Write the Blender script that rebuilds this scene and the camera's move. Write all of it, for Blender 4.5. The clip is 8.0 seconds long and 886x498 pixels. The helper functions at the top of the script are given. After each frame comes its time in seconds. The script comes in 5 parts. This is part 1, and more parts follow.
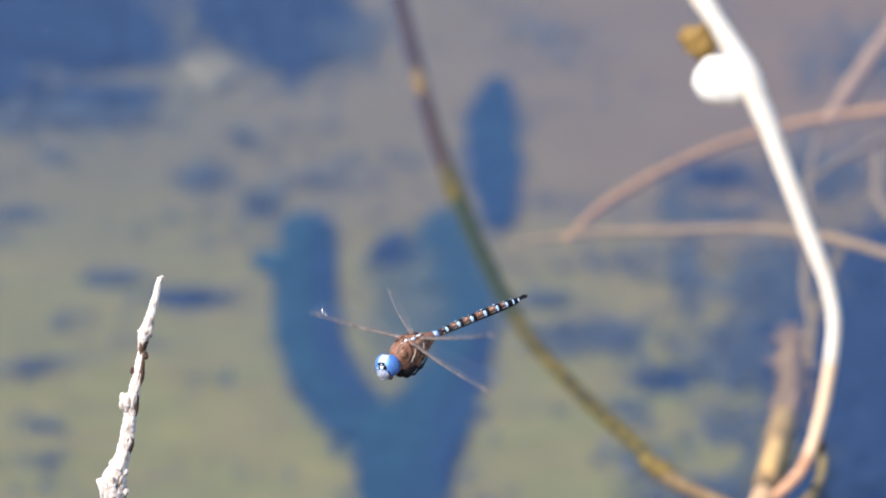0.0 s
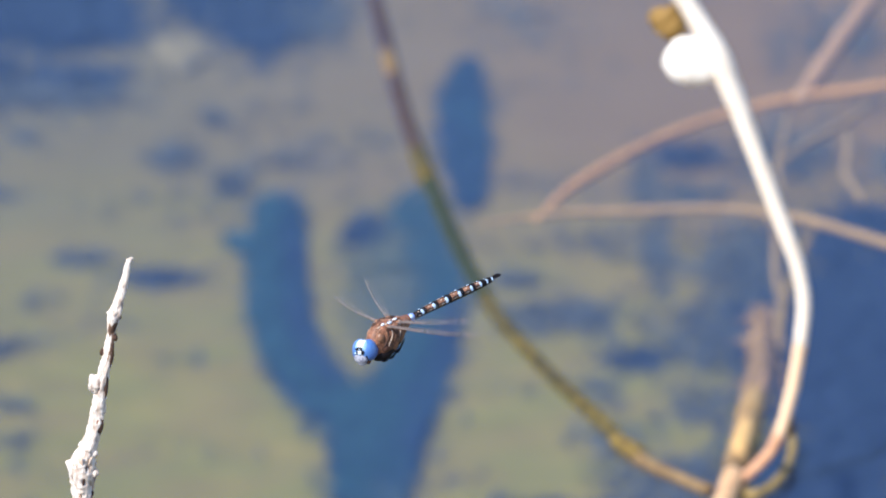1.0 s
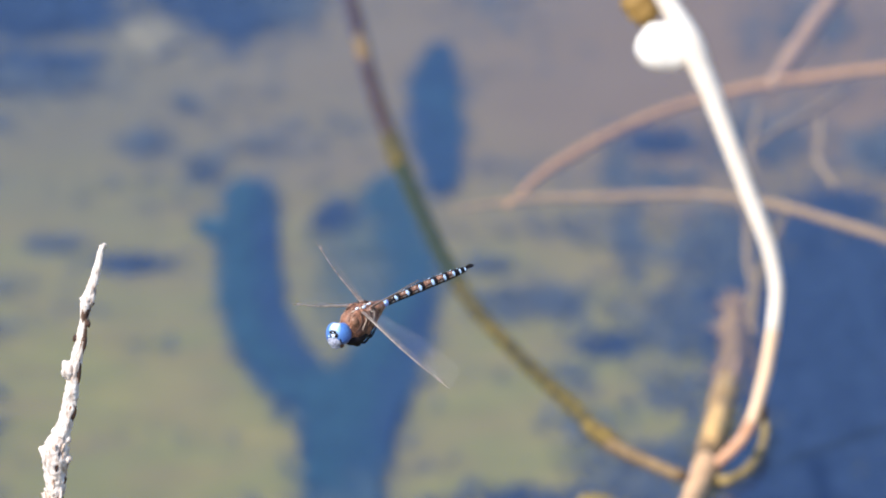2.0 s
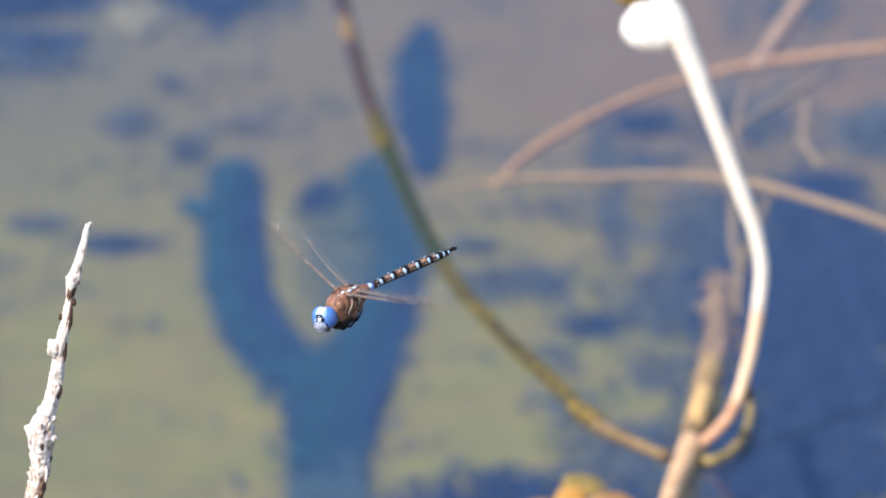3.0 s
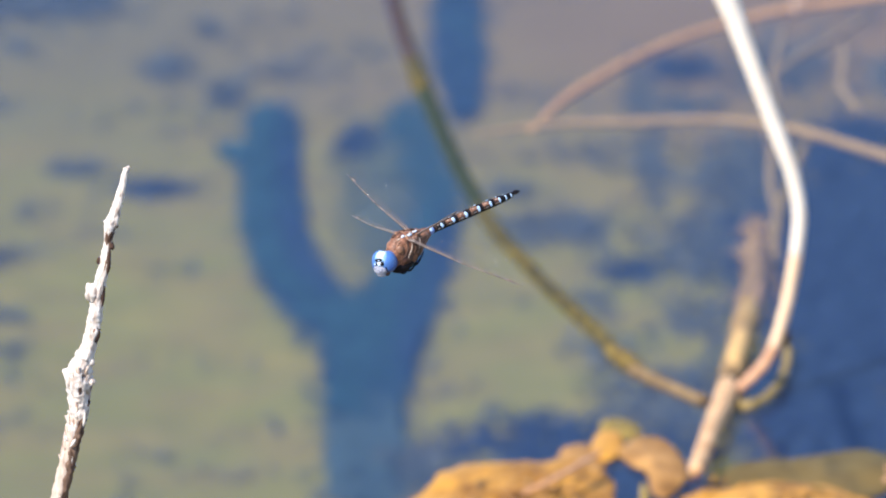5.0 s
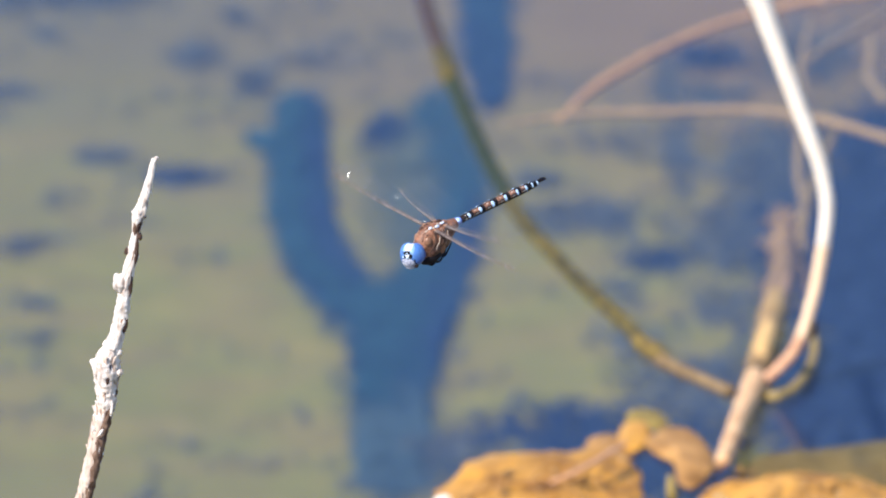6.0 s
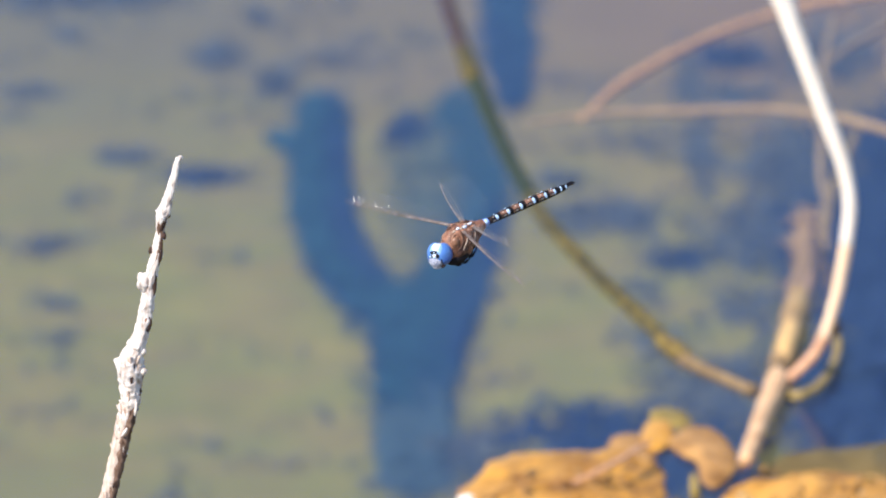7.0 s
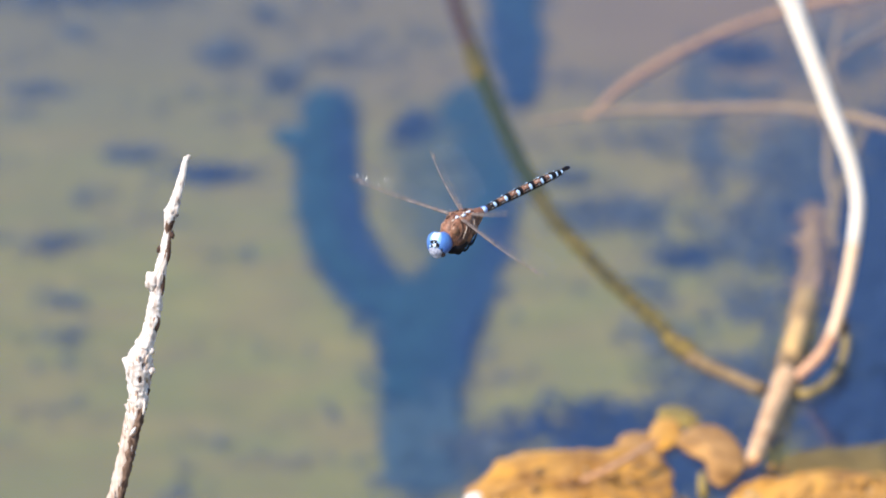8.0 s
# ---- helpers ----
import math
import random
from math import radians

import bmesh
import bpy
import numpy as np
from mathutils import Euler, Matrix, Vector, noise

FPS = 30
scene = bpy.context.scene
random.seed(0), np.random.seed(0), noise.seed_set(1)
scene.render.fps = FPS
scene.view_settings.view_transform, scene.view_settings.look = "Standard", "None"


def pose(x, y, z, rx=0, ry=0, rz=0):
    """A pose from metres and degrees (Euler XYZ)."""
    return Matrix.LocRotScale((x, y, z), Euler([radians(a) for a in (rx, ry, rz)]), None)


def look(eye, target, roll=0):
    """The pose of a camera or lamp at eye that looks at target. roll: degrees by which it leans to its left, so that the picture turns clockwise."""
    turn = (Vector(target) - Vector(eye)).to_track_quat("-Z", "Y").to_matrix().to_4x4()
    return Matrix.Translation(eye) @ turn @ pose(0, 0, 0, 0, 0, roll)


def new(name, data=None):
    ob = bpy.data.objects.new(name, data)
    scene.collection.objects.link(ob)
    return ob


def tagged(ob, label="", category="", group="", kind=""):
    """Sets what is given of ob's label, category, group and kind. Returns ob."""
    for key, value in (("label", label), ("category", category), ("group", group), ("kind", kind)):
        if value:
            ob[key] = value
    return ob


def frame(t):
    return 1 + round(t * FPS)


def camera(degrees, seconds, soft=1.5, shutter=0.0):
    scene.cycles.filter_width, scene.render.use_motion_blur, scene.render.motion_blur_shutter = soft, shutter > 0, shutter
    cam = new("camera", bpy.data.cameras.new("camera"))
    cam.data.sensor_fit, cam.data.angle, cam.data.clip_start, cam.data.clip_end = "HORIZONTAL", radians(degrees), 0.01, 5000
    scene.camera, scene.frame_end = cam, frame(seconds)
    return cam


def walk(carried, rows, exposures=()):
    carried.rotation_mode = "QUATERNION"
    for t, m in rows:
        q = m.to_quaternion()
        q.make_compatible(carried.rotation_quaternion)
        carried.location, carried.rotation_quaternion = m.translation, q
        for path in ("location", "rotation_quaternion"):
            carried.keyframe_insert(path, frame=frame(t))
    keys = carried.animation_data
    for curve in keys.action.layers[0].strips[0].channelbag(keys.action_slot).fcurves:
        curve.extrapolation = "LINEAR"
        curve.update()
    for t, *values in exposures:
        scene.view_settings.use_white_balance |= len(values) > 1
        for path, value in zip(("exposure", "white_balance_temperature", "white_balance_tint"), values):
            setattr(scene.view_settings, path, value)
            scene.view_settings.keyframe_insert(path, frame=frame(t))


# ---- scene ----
# A dragonfly hovering over a shallow, sunlit pond, filmed with a long lens from the bank.
cam = camera(7.0, 8.0, soft=1.9, shutter=0.15)
cam.data.dof.use_dof = True
cam.data.dof.focus_distance = 2.50
cam.data.dof.aperture_fstop = 18.5
walk(cam, [
    (0.0, pose(0.0000, 0, 1.3400, 68.8000, -0.0000, 0.6000)),
    (0.5, pose(0.0006, 0, 1.3416, 68.6865, 0.0358, 0.4498)),
    (1.0, pose(0.0010, 0, 1.3412, 68.6286, -0.0616, 0.3879)),
    (1.5, pose(0.0005, 0, 1.3420, 68.5796, -0.0927, 0.2882)),
    (1.7, pose(0.0004, 0, 1.3418, 68.5533, -0.1128, 0.2356)),
    (2.8, pose(-0.0003, 0, 1.3407, 68.4015, -0.2229, 0.0885)),
    (3.0, pose(-0.0005, 0, 1.3404, 68.3713, -0.2429, 0.0735)),
    (3.5, pose(-0.0006, 0, 1.3408, 68.2725, -0.3034, 0.0667)),
    (4.0, pose(-0.0007, 0, 1.3391, 68.1900, -0.2073, 0.0721)),
    (4.5, pose(-0.0005, 0, 1.3391, 68.0613, -0.1657, 0.2232)),
    (4.7, pose(-0.0007, 0, 1.3395, 68.0014, -0.1802, 0.2894)),
    (5.8, pose(-0.0013, 0, 1.3418, 67.8390, -0.2598, 0.5632)),
    (6.0, pose(-0.0014, 0, 1.3422, 67.8216, -0.2743, 0.6249)),
    (6.5, pose(-0.0026, 0, 1.3421, 67.8147, -0.2779, 0.6966)),
    (7.0, pose(-0.0029, 0, 1.3416, 67.8253, -0.1889, 0.7583)),
    (7.5, pose(-0.0034, 0, 1.3418, 67.8214, -0.1663, 0.7717)),
    (8.0, pose(-0.0034, 0, 1.3424, 67.8006, -0.1362, 0.7943)),
])

# ---- light ----
SUN_AZ, SUN_EL = radians(224), radians(48)      # clockwise from +y
world = bpy.data.worlds.new("sky")
scene.world = world
world.use_nodes = True
_nt = world.node_tree
_sky = _nt.nodes.new("ShaderNodeTexSky")
_sky.sky_type, _sky.sun_disc = "NISHITA", False
_sky.sun_elevation, _sky.sun_rotation = SUN_EL, SUN_AZ
_sky.air_density, _sky.dust_density, _sky.ozone_density = 1.0, 0.0, 4.5
_nt.links.new(_sky.outputs[0], _nt.nodes["Background"].inputs[0])
_nt.nodes["Background"].inputs[1].default_value = 0.15
_sun = new("sun", bpy.data.lights.new("sun", "SUN"))
_sun.data.energy, _sun.data.angle, _sun.data.color = 4.8, radians(0.53), (1.0, 0.95, 0.87)
_to = Vector((math.sin(SUN_AZ) * math.cos(SUN_EL), math.cos(SUN_AZ) * math.cos(SUN_EL), math.sin(SUN_EL)))
_sun.matrix_world = look(_to * 20, (0, 0, 0))
scene.view_settings.exposure = 0.68


# ---- materials ----
def mat(name, dark, light, rough=0.7, fine=400.0, broad=30.0, bump=0.3, third=None, streak=1.0, spec=0.4, axis=2, height=0.001):
    """Two colours mixed by noise at two scales, with fine relief; streak below 1 draws the grain out along one axis."""
    m = bpy.data.materials.new(name)
    m.use_nodes = True
    nt = m.node_tree
    n, l = nt.nodes, nt.links
    p = n["Principled BSDF"]
    co = n.new("ShaderNodeTexCoord")
    mp = n.new("ShaderNodeMapping")
    sc = [1.0, 1.0, 1.0]
    sc[axis] = streak
    mp.inputs["Scale"].default_value = sc
    l.new(co.outputs["Object"], mp.inputs[0])
    a, b = n.new("ShaderNodeTexNoise"), n.new("ShaderNodeTexNoise")
    a.inputs["Scale"].default_value, a.inputs["Detail"].default_value = fine, 6
    b.inputs["Scale"].default_value, b.inputs["Detail"].default_value = broad, 4
    l.new(mp.outputs[0], a.inputs[0])
    l.new(mp.outputs[0], b.inputs[0])
    ra, rb = n.new("ShaderNodeValToRGB"), n.new("ShaderNodeValToRGB")
    ra.color_ramp.elements[0].position, ra.color_ramp.elements[1].position = 0.32, 0.68
    ra.color_ramp.elements[0].color, ra.color_ramp.elements[1].color = (*dark, 1), (*light, 1)
    l.new(a.outputs[0], ra.inputs[0])
    rb.color_ramp.elements[0].position, rb.color_ramp.elements[1].position = 0.38, 0.62
    l.new(b.outputs[0], rb.inputs[0])
    mix = n.new("ShaderNodeMixRGB")
    l.new(rb.outputs[0], mix.inputs[0])
    l.new(ra.outputs[0], mix.inputs[1])
    t = third or tuple(0.6 * d + 0.4 * e for d, e in zip(dark, light))
    mx = n.new("ShaderNodeMixRGB")
    mx.inputs[0].default_value = 0.7
    mx.inputs[2].default_value = (*t, 1)
    l.new(ra.outputs[0], mx.inputs[1])
    l.new(mx.outputs[0], mix.inputs[2])
    l.new(mix.outputs[0], p.inputs["Base Color"])
    p.inputs["Roughness"].default_value = rough
    p.inputs["Specular IOR Level"].default_value = spec
    bp = n.new("ShaderNodeBump")
    bp.inputs["Strength"].default_value, bp.inputs["Distance"].default_value = bump, height
    l.new(a.outputs[0], bp.inputs["Height"])
    l.new(bp.outputs[0], p.inputs["Normal"])
    return m


def water_material():
    m = bpy.data.materials.new("pond_water")
    m.use_nodes = True
    nt = m.node_tree
    n, l = nt.nodes, nt.links
    n.remove(n["Principled BSDF"])
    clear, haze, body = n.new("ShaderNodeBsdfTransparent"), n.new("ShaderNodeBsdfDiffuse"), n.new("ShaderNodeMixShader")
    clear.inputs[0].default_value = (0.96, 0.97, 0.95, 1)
    haze.inputs[0].default_value = (0.055, 0.17, 0.63, 1)       # painted blue veil, standing in for light the water scatters and reflects
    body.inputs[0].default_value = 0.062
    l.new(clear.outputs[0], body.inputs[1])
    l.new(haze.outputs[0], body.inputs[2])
    gloss, fr, top = n.new("ShaderNodeBsdfGlossy"), n.new("ShaderNodeFresnel"), n.new("ShaderNodeMixShader")
    gloss.inputs["Roughness"].default_value = 0.12
    fr.inputs[0].default_value = 1.333
    co, no, bp = n.new("ShaderNodeTexCoord"), n.new("ShaderNodeTexNoise"), n.new("ShaderNodeBump")
    no.inputs["Scale"].default_value, no.inputs["Detail"].default_value = 9.0, 2
    bp.inputs["Strength"].default_value, bp.inputs["Distance"].default_value = 0.25, 0.004
    l.new(co.outputs["Object"], no.inputs[0])
    l.new(no.outputs[0], bp.inputs["Height"])
    for s in (gloss, fr):
        l.new(bp.outputs[0], s.inputs["Normal"])
    l.new(fr.outputs[0], top.inputs[0])
    l.new(body.outputs[0], top.inputs[1])
    l.new(gloss.outputs[0], top.inputs[2])
    l.new(top.outputs[0], n["Material Output"].inputs[0])
    return m


def membrane_material():
    m = bpy.data.materials.new("wing_membrane")
    m.use_nodes = True
    nt = m.node_tree
    n, l = nt.nodes, nt.links
    n.remove(n["Principled BSDF"])
    clear, film, gloss = n.new("ShaderNodeBsdfTransparent"), n.new("ShaderNodeBsdfDiffuse"), n.new("ShaderNodeBsdfGlossy")
    film.inputs[0].default_value = (0.30, 0.20, 0.14, 1)
    gloss.inputs["Roughness"].default_value = 0.12
    co, no, bp = n.new("ShaderNodeTexCoord"), n.new("ShaderNodeTexNoise"), n.new("ShaderNodeBump")   # crinkled cells
    no.inputs["Scale"].default_value = 900.0
    bp.inputs["Strength"].default_value, bp.inputs["Distance"].default_value = 1.0, 0.0009
    l.new(co.outputs["Object"], no.inputs[0])
    l.new(no.outputs[0], bp.inputs["Height"])
    l.new(bp.outputs[0], gloss.inputs["Normal"])
    a, b = n.new("ShaderNodeMixShader"), n.new("ShaderNodeMixShader")
    a.inputs[0].default_value = 0.012
    b.inputs[0].default_value = 0.022
    l.new(clear.outputs[0], a.inputs[1])
    l.new(film.outputs[0], a.inputs[2])
    l.new(a.outputs[0], b.inputs[1])
    l.new(gloss.outputs[0], b.inputs[2])
    l.new(b.outputs[0], n["Material Output"].inputs[0])
    return m


# glossy film for the added facets that flash as wing glints
def glint_material():
    m = bpy.data.materials.new("wing_glint")
    m.use_nodes = True
    nt = m.node_tree
    n, l = nt.nodes, nt.links
    n.remove(n["Principled BSDF"])
    clear, gloss, mix = n.new("ShaderNodeBsdfTransparent"), n.new("ShaderNodeBsdfGlossy"), n.new("ShaderNodeMixShader")
    gloss.inputs["Roughness"].default_value = 0.22
    mix.inputs[0].default_value = 0.08
    l.new(clear.outputs[0], mix.inputs[1])
    l.new(gloss.outputs[0], mix.inputs[2])
    l.new(mix.outputs[0], n["Material Output"].inputs[0])
    return m


def bed_material(m):
    """Olive algae in the near shallows, greyer and browner silt farther out with grazing sky reflection painted in, dry
    soil above the water.
    """
    nt = m.node_tree
    n, l = nt.nodes, nt.links
    p = n["Principled BSDF"]
    co, sep, no, wander, far, side, dry, silt, mix, top = (n.new("ShaderNode" + k) for k in ("TexCoord", "SeparateXYZ", "TexNoise", "Math", "MapRange", "MapRange", "MapRange", "MixRGB", "MixRGB", "MixRGB"))
    l.new(co.outputs["Object"], sep.inputs[0])
    l.new(co.outputs["Object"], no.inputs[0])
    no.inputs["Scale"].default_value, no.inputs["Detail"].default_value = 5.0, 4
    wander.operation = "MULTIPLY_ADD"
    wander.inputs[1].default_value = 0.55
    l.new(no.outputs[0], wander.inputs[0])
    l.new(sep.outputs["Y"], wander.inputs[2])
    # far tint: grazing sky reflection painted into the silt colour
    l.new(wander.outputs[0], far.inputs[0])
    far.inputs[1].default_value, far.inputs[2].default_value = 4.72, 5.25
    l.new(sep.outputs["X"], side.inputs[0])
    side.inputs[1].default_value, side.inputs[2].default_value = -0.25, 0.20
    l.new(side.outputs[0], silt.inputs[0])
    silt.inputs[1].default_value = (0.142, 0.120, 0.052, 1)
    silt.inputs[2].default_value = (0.176, 0.113, 0.052, 1)
    hue, tone, warm = n.new("ShaderNodeTexNoise"), n.new("ShaderNodeValToRGB"), n.new("ShaderNodeMixRGB")
    stretch = n.new("ShaderNodeMapping")
    stretch.inputs["Scale"].default_value = (1.0, 1.6, 1.0)
    l.new(co.outputs["Object"], stretch.inputs[0])
    l.new(stretch.outputs[0], hue.inputs[0])
    hue.inputs["Scale"].default_value, hue.inputs["Detail"].default_value = 14.0, 3
    tone.color_ramp.elements[0].position, tone.color_ramp.elements[1].position = 0.38, 0.62
    tone.color_ramp.elements[0].color, tone.color_ramp.elements[1].color = (0.162, 0.166, 0.034, 1), (0.209, 0.158, 0.052, 1)
    l.new(hue.outputs[0], tone.inputs[0])
    warm.inputs[0].default_value = 0.45
    l.new(p.inputs["Base Color"].links[0].from_socket, warm.inputs[1])
    l.new(tone.outputs[0], warm.inputs[2])
    l.new(far.outputs[0], mix.inputs[0])
    l.new(warm.outputs[0], mix.inputs[1])
    l.new(silt.outputs[0], mix.inputs[2])
    l.new(sep.outputs["Z"], dry.inputs[0])
    dry.inputs[1].default_value, dry.inputs[2].default_value = 0.0, 0.06
    l.new(dry.outputs[0], top.inputs[0])
    l.new(mix.outputs[0], top.inputs[1])
    top.inputs[2].default_value = (0.27, 0.21, 0.14, 1)
    l.new(top.outputs[0], p.inputs["Base Color"])
    return m


BED_DEPTH = -0.50
M = dict(
    bed=bed_material(mat("silt", (0.160, 0.140, 0.018), (0.264, 0.230, 0.034), 0.9, 30, 7, 0.4, third=(0.177, 0.156, 0.036), height=0.004)),
    # blue of the reflected sky is tinted into the weed's own colour
    weed=mat("sky_tinted_weed", (0.006, 0.018, 0.056), (0.014, 0.038, 0.094), 0.85, 90, 18, 0.5),
    pale=mat("pale_stone", (0.150, 0.130, 0.070), (0.205, 0.176, 0.10), 0.9, 120, 40, 0.4),
    # silted wood, with some reflected-sky blue kept in the colour
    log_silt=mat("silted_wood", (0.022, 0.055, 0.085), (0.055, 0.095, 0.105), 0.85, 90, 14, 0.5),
    silt_olive=mat("olive_silt", (0.070, 0.088, 0.062), (0.130, 0.138, 0.080), 0.85, 60, 14, 0.5, third=(0.060, 0.100, 0.085)),
    # paler weed, tinted slightly towards the sky's blue
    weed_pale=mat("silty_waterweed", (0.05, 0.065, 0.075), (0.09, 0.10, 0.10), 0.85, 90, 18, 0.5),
    # wood and algae on the log carry painted sky reflection in their blue
    log=mat("sky_tinted_wood", (0.005, 0.021, 0.070), (0.010, 0.040, 0.105), 0.8, 120, 9, 0.6, third=(0.008, 0.050, 0.090)),
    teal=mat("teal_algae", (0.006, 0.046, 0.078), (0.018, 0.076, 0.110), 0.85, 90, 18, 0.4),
    white=mat("bleached_stem", (0.80, 0.65, 0.52), (0.93, 0.85, 0.755), 0.6, 350, 25, 0.3, streak=0.08),
    peach=mat("peach_stem", (0.74, 0.45, 0.26), (0.92, 0.71, 0.51), 0.6, 350, 30, 0.3, streak=0.08),
    pink=mat("pinkish_stem_foot", (0.46, 0.21, 0.11), (0.70, 0.42, 0.26), 0.6, 300, 40, 0.3),
    scale=mat("bud_scale", (0.05, 0.022, 0.008), (0.22, 0.10, 0.03), 0.6, 300, 60, 0.4),
    reed=mat("olive_reed", (0.15, 0.105, 0.040), (0.33, 0.23, 0.09), 0.8, 120, 40, 0.4),
    scale_yellow=mat("mottled_node", (0.06, 0.032, 0.010), (0.24, 0.165, 0.030), 0.65, 160, 60, 0.4),
    dusty=mat("dusty_pink_wood", (0.32, 0.19, 0.105), (0.52, 0.34, 0.20), 0.75, 260, 40, 0.4),
    drowned=mat("olive_drowned_wood", (0.20, 0.14, 0.07), (0.38, 0.27, 0.14), 0.8, 260, 40, 0.4),
    cocoon=mat("papery_white", (0.82, 0.73, 0.65), (0.93, 0.88, 0.82), 0.7, 300, 40, 0.4),
    olive=mat("olive_stem", (0.026, 0.022, 0.010), (0.155, 0.112, 0.030), 0.65, 90, 26, 0.4, third=(0.050, 0.044, 0.024), spec=0.25),
    brown=mat("brown_stem", (0.018, 0.009, 0.010), (0.09, 0.045, 0.03), 0.6, 300, 25, 0.4),
    red=mat("reddish_twig", (0.40, 0.205, 0.075), (0.70, 0.40, 0.16), 0.75, 200, 26, 0.4),
    stem_brown=mat("tan_brown_stem", (0.10, 0.06, 0.025), (0.24, 0.155, 0.075), 0.7, 220, 70, 0.4),
    straw=mat("straw_twig", (0.25, 0.155, 0.06), (0.42, 0.28, 0.12), 0.7, 300, 30, 0.4),
    stalk=mat("tan_stalk", (0.42, 0.23, 0.08), (0.76, 0.50, 0.21), 0.65, 260, 30, 0.4),
    stalk_brown=mat("brown_stalk_rind", (0.13, 0.075, 0.035), (0.42, 0.26, 0.12), 0.7, 150, 50, 0.5),
    stalk_pink=mat("pinkish_tan_stalk", (0.42, 0.22, 0.10), (0.78, 0.50, 0.28), 0.65, 160, 60, 0.5),
    stalk_wet=mat("wet_stalk", (0.21, 0.125, 0.05), (0.46, 0.29, 0.13), 0.6, 120, 30, 0.4),
    leaf=mat("orange_dead_leaf", (0.15, 0.050, 0.005), (0.62, 0.285, 0.028), 0.65, 80, 45, 0.7, third=(0.54, 0.27, 0.06), height=0.001),
    tan=mat("tan_dead_leaf", (0.17, 0.075, 0.018), (0.52, 0.27, 0.085), 0.65, 65, 45, 0.5),
    yellow=mat("yellow_green_leaf", (0.13, 0.085, 0.012), (0.36, 0.25, 0.07), 0.6, 160, 35, 0.4),
    bark_scar=mat("dark_scar", (0.03, 0.015, 0.01), (0.10, 0.05, 0.035), 0.9, 900, 300, 0.6, height=0.0004),
    wet_leaf=mat("dull_wet_leaf", (0.055, 0.044, 0.020), (0.145, 0.108, 0.042), 0.6, 70, 24, 0.4, third=(0.15, 0.095, 0.030), spec=0.2),
    moss=mat("dark_moss", (0.007, 0.014, 0.008), (0.030, 0.042, 0.021), 0.7, 260, 40, 0.5),
    leaf_dark=mat("brown_olive_leaf", (0.19, 0.105, 0.024), (0.28, 0.165, 0.042), 0.7, 160, 35, 0.4),
    bark=mat("grey_white_bark", (0.17, 0.10, 0.07), (0.78, 0.70, 0.64), 0.85, 800, 300, 1.0, third=(0.74, 0.67, 0.62), streak=0.22, height=0.0008),
    bark_white=mat("white_bark", (0.34, 0.24, 0.19), (0.88, 0.80, 0.74), 0.85, 700, 260, 0.9, third=(0.78, 0.67, 0.59), streak=0.3, height=0.0006),
    bark_brown=mat("bare_brown_wood", (0.055, 0.026, 0.016), (0.34, 0.215, 0.15), 0.85, 650, 260, 1.0, third=(0.13, 0.07, 0.045), streak=0.25, height=0.0008),
    bark_dark=mat("brown_bark", (0.24, 0.14, 0.10), (0.76, 0.60, 0.49), 0.85, 800, 300, 0.7, third=(0.70, 0.56, 0.46), streak=0.2, height=0.0008),
    eye=mat("blue_eye", (0.035, 0.105, 0.34), (0.09, 0.22, 0.52), 0.4, 3000, 300, 0.05, spec=0.6, height=0.0001),
    # lighter copy of the eye blue, for its painted sky sheen
    eye_sheen=mat("sky_sheen_eye", (0.13, 0.29, 0.55), (0.34, 0.50, 0.74), 0.35, 2500, 450, 0.05, spec=0.6, height=0.0001),
    face=mat("pale_face", (0.10, 0.11, 0.18), (0.52, 0.53, 0.62), 0.4, 1100, 500, 0.1, height=0.0001),
    crown=mat("white_crown", (0.48, 0.56, 0.70), (0.72, 0.78, 0.88), 0.35, 2500, 500, 0.1, height=0.0001),
    black=mat("black_shell", (0.005, 0.005, 0.008), (0.016, 0.012, 0.014), 0.55, 2500, 500, 0.1, height=0.0001, spec=0.12),
    thorax=mat("brown_thorax", (0.040, 0.012, 0.007), (0.36, 0.155, 0.088), 0.55, 480, 300, 0.7, third=(0.10, 0.038, 0.022), height=0.0004),
    plate=mat("brown_plate", (0.11, 0.048, 0.026), (0.31, 0.155, 0.092), 0.35, 700, 300, 0.2, height=0.0002),
    # dark brown that includes the shade on the lower flank
    flank=mat("dark_flank", (0.028, 0.011, 0.008), (0.13, 0.055, 0.035), 0.5, 600, 300, 0.4, height=0.0003),
    fur=mat("tan_fur", (0.24, 0.11, 0.065), (0.56, 0.34, 0.23), 0.6, 900, 300, 0.1),
    # deeper copy of the eye blue, with shading in the colour
    eye_dark=mat("deep_blue_eye", (0.020, 0.062, 0.26), (0.06, 0.155, 0.44), 0.35, 1400, 350, 0.05, spec=0.6, height=0.0001),
    stripe=mat("pale_stripe", (0.34, 0.24, 0.18), (0.62, 0.50, 0.42), 0.5, 1800, 400, 0.2, height=0.0002),
    rust=mat("rust_abdomen", (0.05, 0.016, 0.010), (0.45, 0.225, 0.135), 0.4, 850, 500, 0.3, height=0.0002),
    spot=mat("pale_blue_spot", (0.30, 0.47, 0.72), (0.60, 0.73, 0.88), 0.4, 2500, 500, 0.1, height=0.0001),
    cobalt=mat("cobalt_band", (0.06, 0.12, 0.50), (0.26, 0.40, 0.78), 0.35, 2500, 500, 0.1, height=0.0001),
    vein=mat("wing_vein", (0.045, 0.028, 0.024), (0.28, 0.215, 0.19), 0.3, 420, 500, 0.1, height=0.0001),
    water=water_material(),
    membrane=membrane_material(),
    glint=glint_material(),
)


